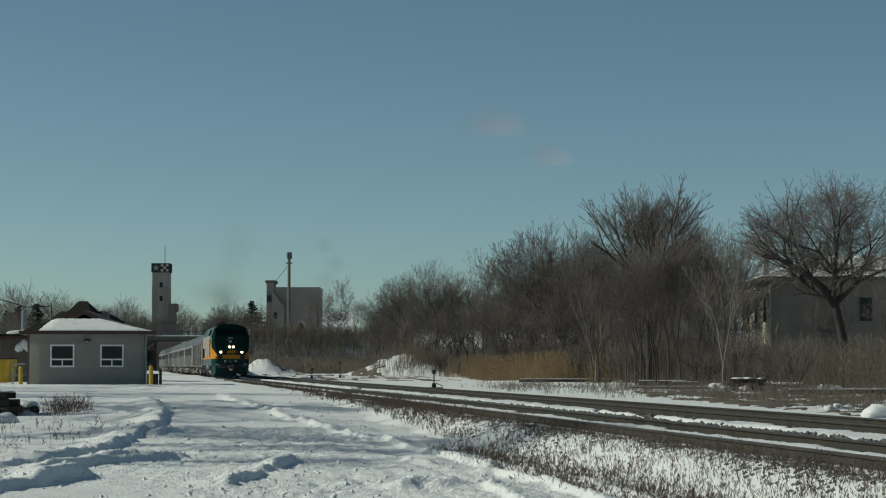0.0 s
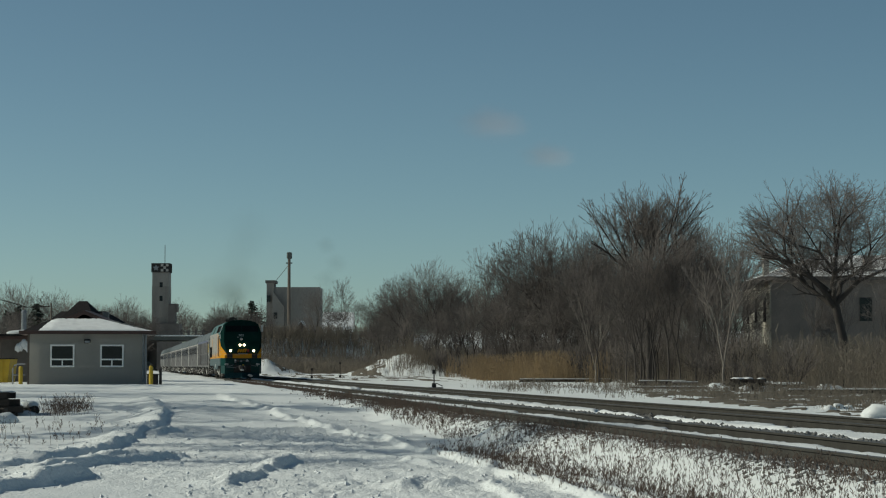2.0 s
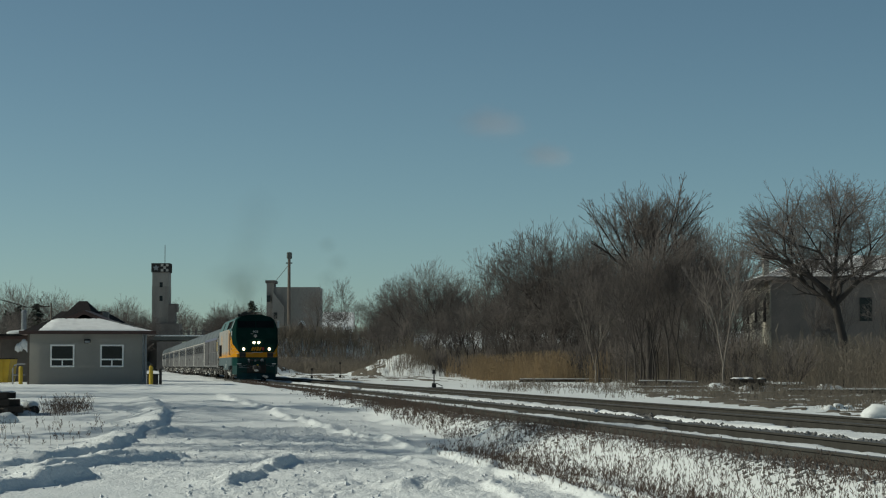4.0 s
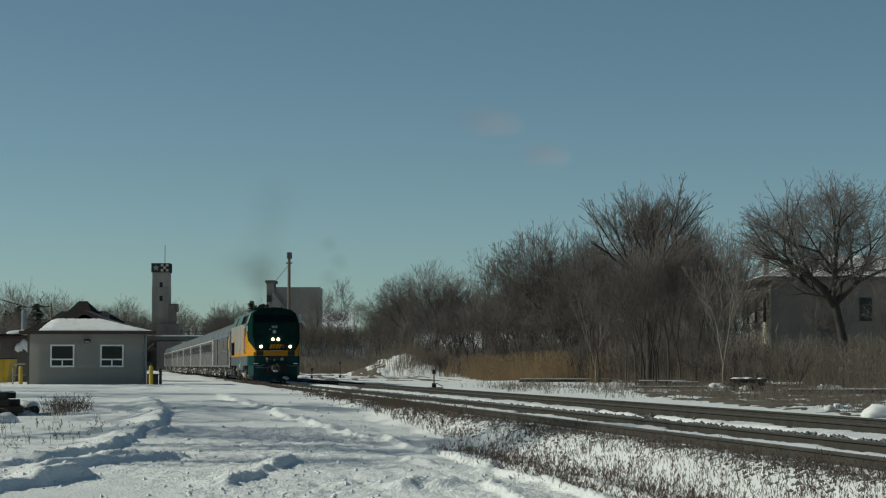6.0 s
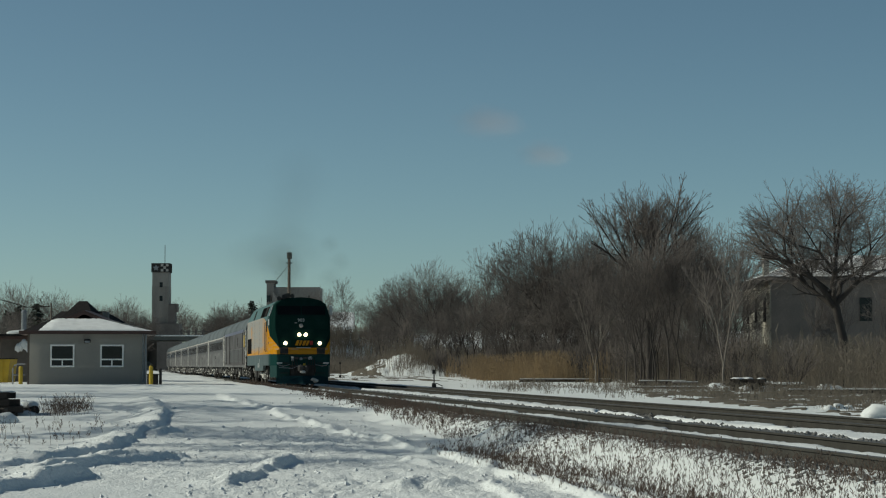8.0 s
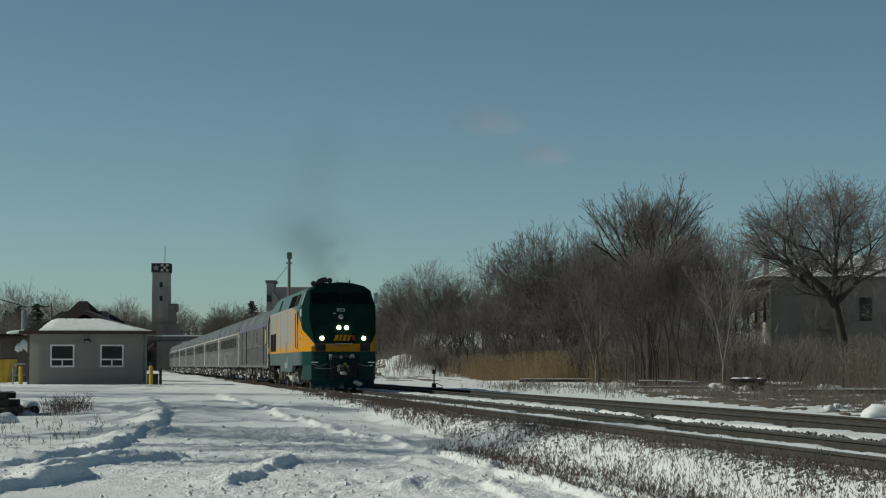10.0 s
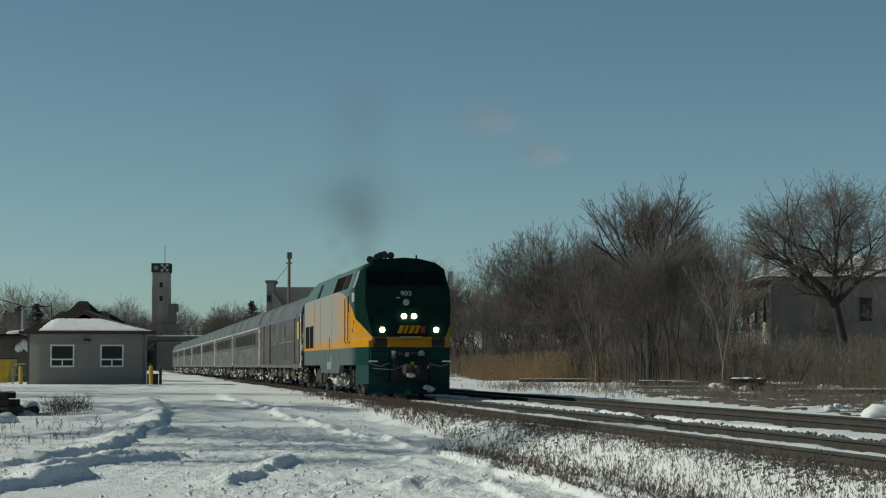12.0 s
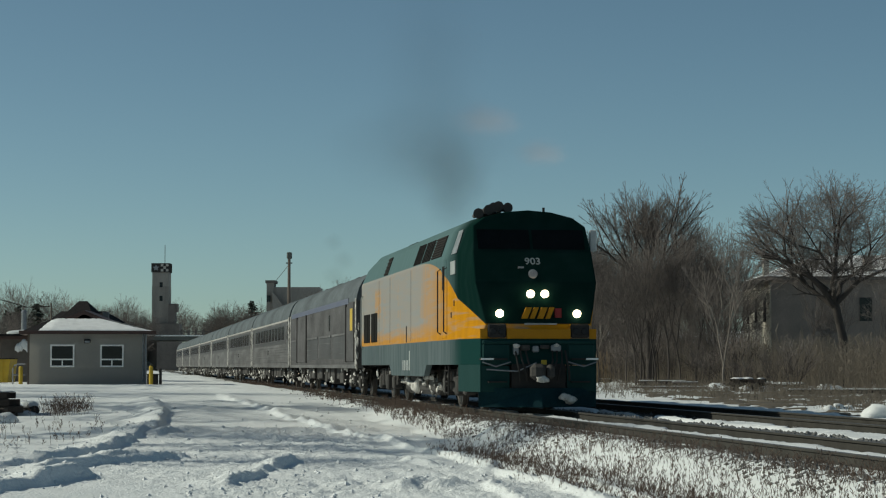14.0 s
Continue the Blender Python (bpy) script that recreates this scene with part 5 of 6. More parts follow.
def build_right_house():
    """The brick house behind the bare trees, its sunlit side coloured paler: hip roof under thin snow, two chimneys."""
    h = thing("brick_house", "old two-storey brick house with a snow-dusted hip roof", "house")
    x0, x1, y0, y1, z0, ze, zr = 20.85, 36.0, 130.0, 142.0, 0.2, 7.0, 8.9
    part("wall", box(x0, x1, y0, y1, z0, ze), M_BRICK, h, "dull brown brick wall")
    # a thin pale sheet over the brick paints the sunlight on the left wall
    part("side_wall", box(x0 - 0.06, x0 - 0.004, y0 + 0.02, y1, z0, ze), M_STONE_LIT, h, "side wall coloured paler for the sunlight on it")
    for i in range(3):
        y = y0 + 1.8 + i * 3.6
        for z in (1.4, 4.4):
            part("window", box(x0 - 0.1, x0 - 0.065, y, y + 0.9, z, z + 1.6), M_GLASS, h)
    for i in range(1, 4):
        for z in (1.4, 4.4):
            w = part("window", box(x0 + 2.0 + i * 3.6, x0 + 2.8 + i * 3.6, y0 - 0.05, y0 + 0.1, z, z + 1.5), M_GLASS, h)
            part("window_sill", box(x0 + 1.9 + i * 3.6, x0 + 2.9 + i * 3.6, y0 - 0.12, y0 - 0.055, z - 0.1, z), M_BRICK, w)
    part("cornice", box(x0 - 0.5, x1 + 0.4, y0 - 0.5, y1 + 0.4, ze, ze + 0.22), M_DARKCONC, h)
    part("roof", hip_roof(bmesh.new(), x0 - 0.5, x1 + 0.4, y0 - 0.5, y1 + 0.4, ze + 0.22, x0 + 4.0, x1 - 4.5, 136, zr), M_ROOFSNOW, h, "roof dusted with patchy snow")
    part("roof_snow", hip_roof(bmesh.new(), x0 - 0.48, x0 + 3.2, y0 + 0.4, y1 + 0.3, ze + 0.25, x0 + 3.1, x0 + 3.3, 136, zr - 0.28), M_SNOW_CLEAN, h)
    for x, wd in ((20.55, 0.35), (27.0, 0.5)):
        # the left chimney takes the pale tone too, as lit from the left
        c = part("chimney", box(x, x + wd, 131.0, 131.6, 6.6, 8.5), M_BRICK if x > 24 else M_STONE_LIT, h, "brick chimney" if x > 24 else "chimney coloured pale for the light from its left")
        part("chimney_cap", box(x - 0.05, x + wd + 0.05, 130.95, 131.65, 8.5, 8.6), M_DARKCONC, c)


build_hut()
bollard(-20.3, 98.6, gz_at(-20.3, 98.6), 0.95)
bollard(-13.95, 98.0, gz_at(-13.95, 98.0), 0.98)
build_tower()
build_bridge()
build_elevator()
build_right_house()
station = thing("station_building", "old station building with a steep dark hip roof", "station", kind="")
part("wall", box(-24.75, -21.5, 130, 137, 0.3, 4.45), M_WOOD, station)
part("roof", hip_roof(bmesh.new(), -25.0, -21.2, 129.6, 137.4, 4.4, -24.9, -22.0, 133.5, 5.12), M_SHINGLE, station, "low dark flanking roof")
part("roof_cap", hip_roof(bmesh.new(), -24.5, -22.2, 130.5, 136.5, 4.5, -23.75, -23.2, 133.5, 5.78), M_SHINGLE, station, "steep dark central roof")
part("chimney", box(-21.7, -21.35, 130.5, 131, 4.2, 5.0), M_CONCRETE, station)
gable_house("station_gable", "dark gabled dormer with red-brown trim", "station", -23.9, -20.5, 127.0, 129.4, 0.3, 4.25, 5.0, M_GREY_WALL, M_BROWN, False)


def build_canopy():
    """A dark open-fronted shelter beside the hut: posts, a beam, a tilted roof under rounded snow."""
    c = thing("yard_shelter", "dark open-fronted yard shelter under a thick cap of snow", "shelter", pose(0, 112, 0))
    part("back_wall", box(-26.0, -21.2, 3.0, 3.15, 0.3, 3.2), M_DARKCONC, c, "weathered dark board wall")
    for x in (-25.8, -24.2, -22.6, -21.3):
        part("post", box(x - 0.07, x + 0.07, 0.0, 0.14, 0.3, 3.0), M_WOOD, c)
    part("beam", box(-26.2, -21.0, -0.1, 0.12, 3.0, 3.18, 0.01), M_BROWN, c)
    part("roof", add_poly_prism(bmesh.new(), [(-26.2, 3.19), (-20.9, 3.19), (-20.9, 3.33), (-26.2, 3.27)], -0.3, 3.3), M_SHINGLE, c)
    rng = random.Random(9)
    bm = bmesh.new()
    add_poly_prism(bm, [(-23.75, 3.25), (-20.9, 3.33), (-20.75, 3.6), (-21.1, 3.74), (-22.0, 3.58), (-23.0, 3.52), (-23.6, 3.47), (-23.85, 3.36)], -0.35, 2.6)
    bmesh.ops.bevel(bm, geom=bm.edges[:], offset=0.05, segments=2, affect="EDGES")
    part("roof_snow", bm, M_SNOW_CLEAN, c, "thick rounded snow on the roof edge", True)
    bm = bmesh.new()
    for i in range(5):
        add_lump(bm, (-23.2 + i * 0.14, -0.05, 2.75 - 0.1 * abs(i - 2)), 0.2, rng, 2, (0.9, 0.5, 1.3))
    part("hanging_snow", bm, M_SNOW_CLEAN, c, "clump of hanging snow", True)


build_canopy()
gable_house("small_house", "small house with a snowy roof among trees", "house", -33.0, -29.4, 450, 458, 5, 8.6, 11.6, M_WOOD, M_SNOW_CLEAN, False, windows=((-31.2, 7.0, 0.9, 1.3),))
gable_house("white_house", "pale house with a snowy roof among trees", "house", -27.0, -20.5, 462, 470, 5, 10.4, 13.8, M_WHITE, M_SNOW_CLEAN, windows=((-25.8, 8.2, 0.9, 1.5), (-23.7, 8.2, 0.9, 1.5), (-21.6, 8.2, 0.9, 1.5)))

# ---- trees and plants ----


class Twigs:
    """Gathers thin three-sided branches into one mesh."""

    def __init__(self):
        self.v, self.f = [], []

    def branch(self, pts, r0, r1, sides=3):
        base = len(self.v)
        n = len(pts)
        for i, p in enumerate(pts):
            a, b = pts[max(i - 1, 0)], pts[min(i + 1, n - 1)]
            d = (b - a).normalized()
            u = d.cross(Vector((0.3, 0.2, 1)) if abs(d.z) < 0.9 else Vector((1, 0.1, 0))).normalized()
            w = d.cross(u)
            r = r0 + (r1 - r0) * i / (n - 1)
            for k in range(sides):
                c = 2 * math.pi * k / sides
                self.v.append(p + r * (math.cos(c) * u + math.sin(c) * w))
        for i in range(n - 1):
            for k in range(sides):
                k2 = (k + 1) % sides
                self.f.append((base + i * sides + k, base + i * sides + k2, base + (i + 1) * sides + k2, base + (i + 1) * sides + k))

    def mesh(self, name, material):
        me = bpy.data.meshes.new(name)
        me.from_pydata([tuple(p) for p in self.v], [], self.f)
        me.polygons.foreach_set("use_smooth", [True] * len(me.polygons))
        me.materials.append(material)
        return me


def limb(rng, wood, twigs, p, d, length, r, level, levels, env, spread, up, thin, sides):
    """A limb that bends a little, sends out side branches and forks at its end, inside the crown's outline."""
    n = 3 if level < 3 else 2
    pts = [p.copy()]
    q, e = p.copy(), d.normalized()
    for _ in range(n):
        e = (e + Vector((rng.gauss(0, 0.10), rng.gauss(0, 0.10), rng.gauss(0, 0.07) + up * 0.10))).normalized()
        q = q + e * (length / n)
        pts.append(q.copy())
    r1 = max(r * 0.75, thin)
    if level >= levels - 1:
        r, r1 = min(r, thin * 1.3), thin
    (wood if level < 3 else twigs).branch(pts, r, r1, 6 if level == 0 else (4 if level < 3 else 3))
    out = ((q.x / env[0]) ** 2 + (q.y / env[0]) ** 2 + ((q.z - env[1]) / env[2]) ** 2) > 1.0
    if level >= levels:
        return
    if out and level > 1:
        level = max(level, levels - 2)
        length *= 0.45
    kids = []
    count = 3 if rng.random() < 0.35 else 2
    turn = rng.uniform(0, 6.283)
    for i in range(count):
        kids.append((1.0, turn + 6.283 * i / count + rng.gauss(0, 0.3), spread * rng.uniform(0.45, 1.15), rng.uniform(0.72, 0.92), 0.66 if i == 0 else 0.54))
    for i in range((int(sides) + (rng.random() < sides % 1)) if level else 1):
        kids.append((rng.uniform(0.3, 0.9), rng.uniform(0, 6.283), spread * rng.uniform(1.1, 1.9), rng.uniform(0.5, 0.75), 0.36))
    for f, a, sp, ln, rr in kids:
        k = min(int(f * n), n - 1)
        s = pts[k].lerp(pts[k + 1], f * n - k)
        ax = (pts[k + 1] - pts[k]).normalized()
        side = Matrix.Rotation(a, 3, ax) @ ax.orthogonal().normalized()
        nd = (ax * math.cos(sp) + side * math.sin(sp) + Vector((0, 0, up * 0.22))).normalized()
        limb(rng, wood, twigs, s, nd, length * ln, max(r * rr, thin), level + 1, levels, env, spread, up, thin, sides)


def bare_tree(name, label, seed, height, bole=0.28, wide=0.36, stems=3, lean=0.45, first=0.2, levels=6, spread=0.5, up=0.12, thin=0.008, r=0.13, sides=1, bark=None, low=0.3, sway=0.0):
    """A leafless tree: bole, forking limbs and fine twigs that fill a rounded crown."""
    rng = random.Random(seed)
    wood, twigs = Twigs(), Twigs()
    b = bole * height
    env = (wide * height, height * (low + 1) / 2, height * (1 - low) / 2)
    if bole:
        wood.branch([Vector((0, 0, -0.4)), Vector((sway * 0.4 + rng.gauss(0, 0.05), rng.gauss(0, 0.05), b * 0.5)), Vector((sway, 0, b))], r * 1.25, r, 7)
    for i in range(stems):
        a = 2 * math.pi * (i + rng.uniform(-0.25, 0.25)) / stems
        tip = lean * rng.uniform(0.55, 1.15) * (0.25 if i == 0 and stems > 2 else 1.0)
        base = Vector((sway, 0, b * (1.0 - 0.12 * (i % 2)))) if bole else Vector((math.cos(a) * 0.18, math.sin(a) * 0.18, -0.2))
        limb(rng, wood, twigs, base, Vector((math.cos(a) * tip, math.sin(a) * tip, 1)), height * first * rng.uniform(0.85, 1.15), r * 0.72, 0, levels, env, spread, up, thin, sides)
    tree = name.endswith("tree")
    t = thing(name, label, "tree" if tree else "shrub", group="bare trees along the line" if tree else "bare shrubs along the line")
    for nm, tw, m in (("trunk", wood, bark or M_BARK), ("crown", twigs, M_TWIG)):
        ob = new(nm, tw.mesh(nm, m))
        ob.parent = t
    return t


def place(kinds, x, y, size, rng, z=None, turn=None, tall=1.0):
    src = rng.choice(kinds) if isinstance(kinds, list) else kinds
    zz = z if z is not None else float(base_height(np.array([x]), np.array([y]))[0])
    m = pose(x, y, zz - 0.05, rng.uniform(-3, 3), rng.uniform(-3, 3), rng.uniform(0, 360) if turn is None else turn)
    ob = copy_thing(src, m)
    ob.scale = (size, size, size * tall)
    return ob


ROUND = [bare_tree("bare_tree", "leafless grey-brown tree with a rounded twiggy crown", 31 + i, 10.0, 0.3, 0.33, 3 + i % 2, 0.5, 0.19, 5, 0.5, 0.16, 0.009, 0.085, 1.5, sway=0.3 - 0.2 * i) for i in range(4)]
SLIM = [bare_tree("bare_tree", "slender upright leafless grey-brown tree", 131 + i, 10.0, 0.32, 0.2, 2 + i % 2, 0.28, 0.22, 5, 0.4, 0.32, 0.009, 0.055, 1.3, sway=0.35 - 0.3 * i) for i in range(3)]
TREES = ROUND + SLIM
SHRUBS = [bare_tree("bare_shrub", "leafless many-stemmed brown shrub", 61 + i, 4.5, 0, 0.42, 8, 0.4, 0.26, 3, 0.36, 0.25, 0.010, 0.03, 1, low=0.0) for i in range(4)]
BIG = bare_tree("broad_tree", "tall broad leafless tree with a fan-shaped crown", 8, 10.7, 0.46, 0.31, 7, 0.62, 0.18, 5, 0.36, 0.10, 0.009, 0.17, 1.7, low=0.42)
WIDE = bare_tree("spreading_tree", "wide spreading leafless tree with a tangled crown", 23, 9.7, 0.44, 0.50, 8, 1.25, 0.2, 6, 0.5, 0.04, 0.007, 0.2, 1.35, low=0.42, sway=-0.6)
PALE = bare_tree("pale_tree", "slim pale-barked leafless tree", 44, 7.6, 0.12, 0.16, 2, 0.2, 0.28, 4, 0.4, 0.4, 0.010, 0.05, 1.5, M_PALEBARK)


def at(across, depth):
    return (across - 784) * depth / 3622


def wood_edge(across, l):
    """How deep the strip l metres right of the track lies in that direction."""
    return l / ((across - 784) / 3622 * Q.x + Q.y)


def stand(kinds, across, top, l, rng, native=10.0):
    """A tree of the wood, as tall as it stands against the sky."""
    y = wood_edge(across, l)
    x = at(across, y)
    z = float(base_height(np.array([x]), np.array([y]))[0])
    tall = EYE + (648 - top) * y / 3622 - z
    return place(kinds, x, y, tall / native, rng, z)


def plant_woods():
    rng = random.Random(99)
    for i, t in enumerate(TREES + SHRUBS):
        p = on_track(36.5 + (i % 3) * 1.5, 130 + i * 8)
        t.matrix_world = pose(p.x, p.y, 0.8, 0, 0, 40 * i)
    # the two great trees and the pale one
    BIG.matrix_world = pose(at(1150, 118), 118, 0.9, 0, 0, 40)
    WIDE.matrix_world = pose(at(1495, 104), 104, 0.8, 0, 0, 10)
    PALE.matrix_world = pose(at(1280, 100), 100, 0.7, 0, 0, 0)
    place(PALE, at(1055, 128), 128, 0.95, rng)
    place(PALE, at(1205, 135), 135, 1.1, rng)
    # the wood's skyline, falling towards its far end
    for across, top, l, kinds in ((676, 540, 31.5, ROUND), (700, 500, 33, SLIM), (728, 478, 34, ROUND), (770, 455, 33, ROUND), (812, 470, 35, ROUND), (856, 450, 33, SLIM), (890, 462, 35, ROUND), (918, 428, 34, SLIM), (945, 415, 36, ROUND), (978, 390, 34, ROUND), (1015, 405, 36, SLIM), (1050, 430, 35, ROUND), (1085, 440, 37, SLIM), (1225, 420, 36, SLIM), (1262, 400, 37, ROUND), (1300, 430, 38, SLIM)):
        stand(kinds, across, top + 4, l, rng)
    for i in range(48):
        across = 672 + 610 * (i + rng.random()) / 48
        line = float(np.interp(across, [660, 700, 770, 860, 980, 1060, 1120, 1300], [560, 510, 470, 468, 425, 440, 455, 440]))
        stand(TREES, across, line + rng.uniform(8, 75), 33 + rng.uniform(-1, 10), rng)
    # saplings and shrubs at the wood's foot
    for i in range(46):
        across = 680 + 620 * (i + rng.random()) / 46
        stand(SLIM if i % 3 else ROUND, across, rng.uniform(500, 575), 32 + rng.uniform(-0.8, 3.5), rng)
    for i in range(56):
        across = 668 + 660 * (i + rng.random()) / 56
        y = wood_edge(across, 31.3 + rng.uniform(-0.6, 2.5))
        place(SHRUBS, at(across, y), y, rng.uniform(0.55, 1.0), rng)
    for i in range(120):
        p = on_track(rng.uniform(34, 46), rng.uniform(135, 262))
        place(SHRUBS, p.x, p.y, rng.uniform(0.7, 1.25), rng)
    # a tangle round the great tree's bole
    for i in range(14):
        depth = rng.uniform(110, 120)
        place(SLIM, at(rng.gauss(1150, 34), depth), depth, rng.uniform(0.6, 0.85), rng)
    for i in range(26):
        depth = rng.uniform(92, 124)
        across = rng.uniform(1290, 1590)
        place(SHRUBS, at(across, depth), depth, rng.uniform(0.35, 0.6) if across < 1390 else rng.uniform(0.45, 0.85), rng)
    for i in range(4):
        depth = rng.uniform(104, 122)
        place(SLIM, at(rng.uniform(1330, 1590), depth), depth, rng.uniform(0.4, 0.62), rng)
    # a row of slender trees beyond the yard's edge that throws long shadows over the snow
    for i in range(15):
        y = 34 + i * 4.4 + rng.uniform(-1.8, 1.8)
        place(SLIM, -0.2165 * y - 6.5 - rng.uniform(0, 4), y, rng.uniform(1.0, 1.4), rng)
    # woods behind the hut, by the road and the mill
    for across, depth, top in ((20, 190, 535), (42, 235, 503), (8, 185, 550), (100, 230, 517), (123, 220, 519), (205, 330, 534), (228, 340, 532), (250, 350, 539), (185, 320, 540), (170, 300, 544), (314, 620, 540), (328, 640, 548)):
        place(ROUND, at(across, depth), depth, (EYE + (648 - top) * depth / 3622 - 0.3) / 10, rng, 0.3)
    # trees by the road beyond the bridge
    for across, depth, top in ((372, 440, 560), (390, 450, 545), (408, 445, 536), (425, 455, 540), (545, 445, 560), (556, 428, 512), (580, 428, 545), (600, 424, 540), (612, 420, 497), (628, 415, 530), (668, 340, 545)):
        z = float(base_height(np.array([at(across, depth)]), np.array([depth]))[0])
        place(ROUND if across != 612 else SLIM, at(across, depth), depth, (EYE + (648 - top) * depth / 3622 - z) / 10, rng, z)
    for i in range(40):
        across, depth = rng.uniform(470, 660), rng.uniform(340, 403)
        place(SHRUBS, at(across, depth), depth, rng.uniform(0.5, 0.85), rng)
    for i in range(22):
        across, depth = rng.choice((rng.uniform(362, 445), rng.uniform(440, 530))), rng.uniform(428, 450)
        place(TREES, at(across, depth), depth, rng.uniform(1.0, 1.35) if across < 480 else rng.uniform(0.6, 1.1), rng, 0.0)
    for i in range(30):
        across, depth = rng.uniform(-10, 270), rng.uniform(300, 350)
        place(TREES, at(across, depth), depth, rng.uniform(0.6, 0.92), rng)
    for i in range(20):
        across, depth = rng.uniform(-10, 232), rng.uniform(180, 330)
        place(SHRUBS, at(across, depth), depth, rng.uniform(0.9, 1.5), rng)


plant_woods()


def stalks(name, label, category, material, count, where, h0, h1, lean, thin, twigs, seed, group=""):
    """A stand of dry stalks, each with a few side shoots, too many to count."""
    rng = random.Random(seed)
    t = Twigs()
    spots = np.array([where(rng) for _ in range(count)])
    for (x, y), z in zip(spots.tolist(), ground_height(spots[:, 0], spots[:, 1]).tolist()):
        h = rng.uniform(h0, h1)
        d = Vector((rng.gauss(0, lean), rng.gauss(0, lean), 1)).normalized()
        p0 = Vector((x, y, z - 0.04))
        p1 = p0 + d * h * 0.55
        p2 = p1 + (d + Vector((rng.gauss(0, lean), rng.gauss(0, lean), 0))).normalized() * h * 0.45
        t.branch([p0, p1, p2], thin, thin * 0.6)
        for _ in range(twigs):
            f = rng.uniform(0.3, 0.95)
            s = p0.lerp(p2, f)
            e = s + Vector((rng.gauss(0, 0.25), rng.gauss(0, 0.25), rng.uniform(0.1, 0.4))) * h * 0.35
            t.branch([s, e], thin * 0.7, thin * 0.6)
            if twigs > 2:
                t.branch([e, e + Vector((rng.gauss(0, 0.3), rng.gauss(0, 0.3), 0.7)) * 0.035], thin * 2.0, thin * 1.4)
    return tagged(new(name, t.mesh(name, material)), label, category, group, "stuff")


def in_sector(a, b, y0, y1):
    def where(rng):
        y = rng.uniform(y0, y1)
        return rng.uniform(a, b) * y, y
    return where


def by_track(l0, l1, s0, s1, power=1.0):
    def where(rng):
        p = on_track(rng.uniform(l0, l1), s0 + (s1 - s0) * rng.random() ** power)
        return p.x, p.y
    return where


def clumped(l0, l1, s0, s1, power, seed, count=90, wide=0.22):
    crng = random.Random(seed)
    centres = [(crng.uniform(l0, l1), s0 + (s1 - s0) * crng.random() ** power) for _ in range(count)]

    def where(rng):
        l, s = rng.choice(centres)
        p = on_track(min(max(l + rng.gauss(0, wide), l0 - 0.3), l1 + 0.2), max(s + rng.gauss(0, 0.7), 16))
        return p.x, p.y
    return where


stalks("far_trackside_weeds", "dense low dead weeds along the far ballast edge", "weeds", M_WEED, 900, clumped(7.0, 7.75, 44, 120, 1.2, 31, 120, 0.2), 0.12, 0.36, 0.22, 0.006, 4, 15)
stalks("trackside_weeds", "sparse dead brown weeds standing in snow by the track", "weeds", M_WEED, 2700, lambda r: (lambda s_, u: tuple(on_track(7.7 - u * float(np.interp(s_, [18, 30, 42, 60], [2.4, 2.2, 1.2, 0.7])), s_))[:2])(18 + 42 * r.random() ** 1.3, r.random() ** 1.2), 0.06, 0.27, 0.24, 0.0023, 4, 1)
stalks("trackside_weeds", "low dead weeds along the ballast edge", "weeds", M_WEED, 260, by_track(7.0, 8.0, 19, 110, 1.3), 0.06, 0.2, 0.3, 0.004, 3, 2)
stalks("trackside_weeds", "fine dead weed stems scattered over snow", "weeds", M_WEED, 2500, by_track(5.4, 7.7, 18, 37, 1.2), 0.05, 0.22, 0.2, 0.002, 3, 19)
stalks("yard_weeds", "dead brown weed stalks in the snowy yard", "weeds", M_WEED, 170, lambda r: (r.gauss(-10.35, 0.27), r.gauss(56.5, 1.0)), 0.25, 0.6, 0.18, 0.005, 4, 5)
stalks("yard_weeds", "dead weed stalks poking through snow", "weeds", M_WEED, 60, lambda r: (r.uniform(-9.6, -6.9), r.uniform(36, 47)), 0.15, 0.45, 0.18, 0.004, 4, 6)
stalks("reeds", "golden tan stand of dry reeds", "reeds", M_REED, 3600, clumped(29.4, 32.4, 128, 184, 1.0, 71, 56, 0.5), 0.5, 2.3, 0.13, 0.013, 2, 7)
stalks("brush", "tangled brown undergrowth inside the wood", "brush", M_BRUSH, 5200, by_track(33.5, 47.0, 96, 262), 0.8, 3.2, 0.22, 0.026, 2, 17)
stalks("brush", "dry brown brush at the thicket's foot", "brush", M_BRUSH, 3200, by_track(31.0, 36.0, 66, 130), 0.8, 2.6, 0.10, 0.012, 4, 8)
stalks("brush", "low dry brush across the snowy verge", "brush", M_BRUSH, 4600, clumped(17.0, 30.5, 36, 100, 0.9, 15, 230, 0.6), 0.15, 0.55, 0.2, 0.006, 3, 9)
stalks("brush", "brown brush on the far embankment", "brush", M_BRUSH, 7000, lambda r: (r.uniform(-43, -6), 330 + 80 * r.random() ** 0.16), 1.0, 3.0, 0.15, 0.042, 2, 10)
stalks("brush", "low dark brush on the level ground before the embankment", "brush", M_BRUSH, 3600, lambda r: (lambda y: (at(r.uniform(478, 700), y), y))(r.uniform(262, 335)), 0.6, 1.9, 0.2, 0.032, 2, 18)

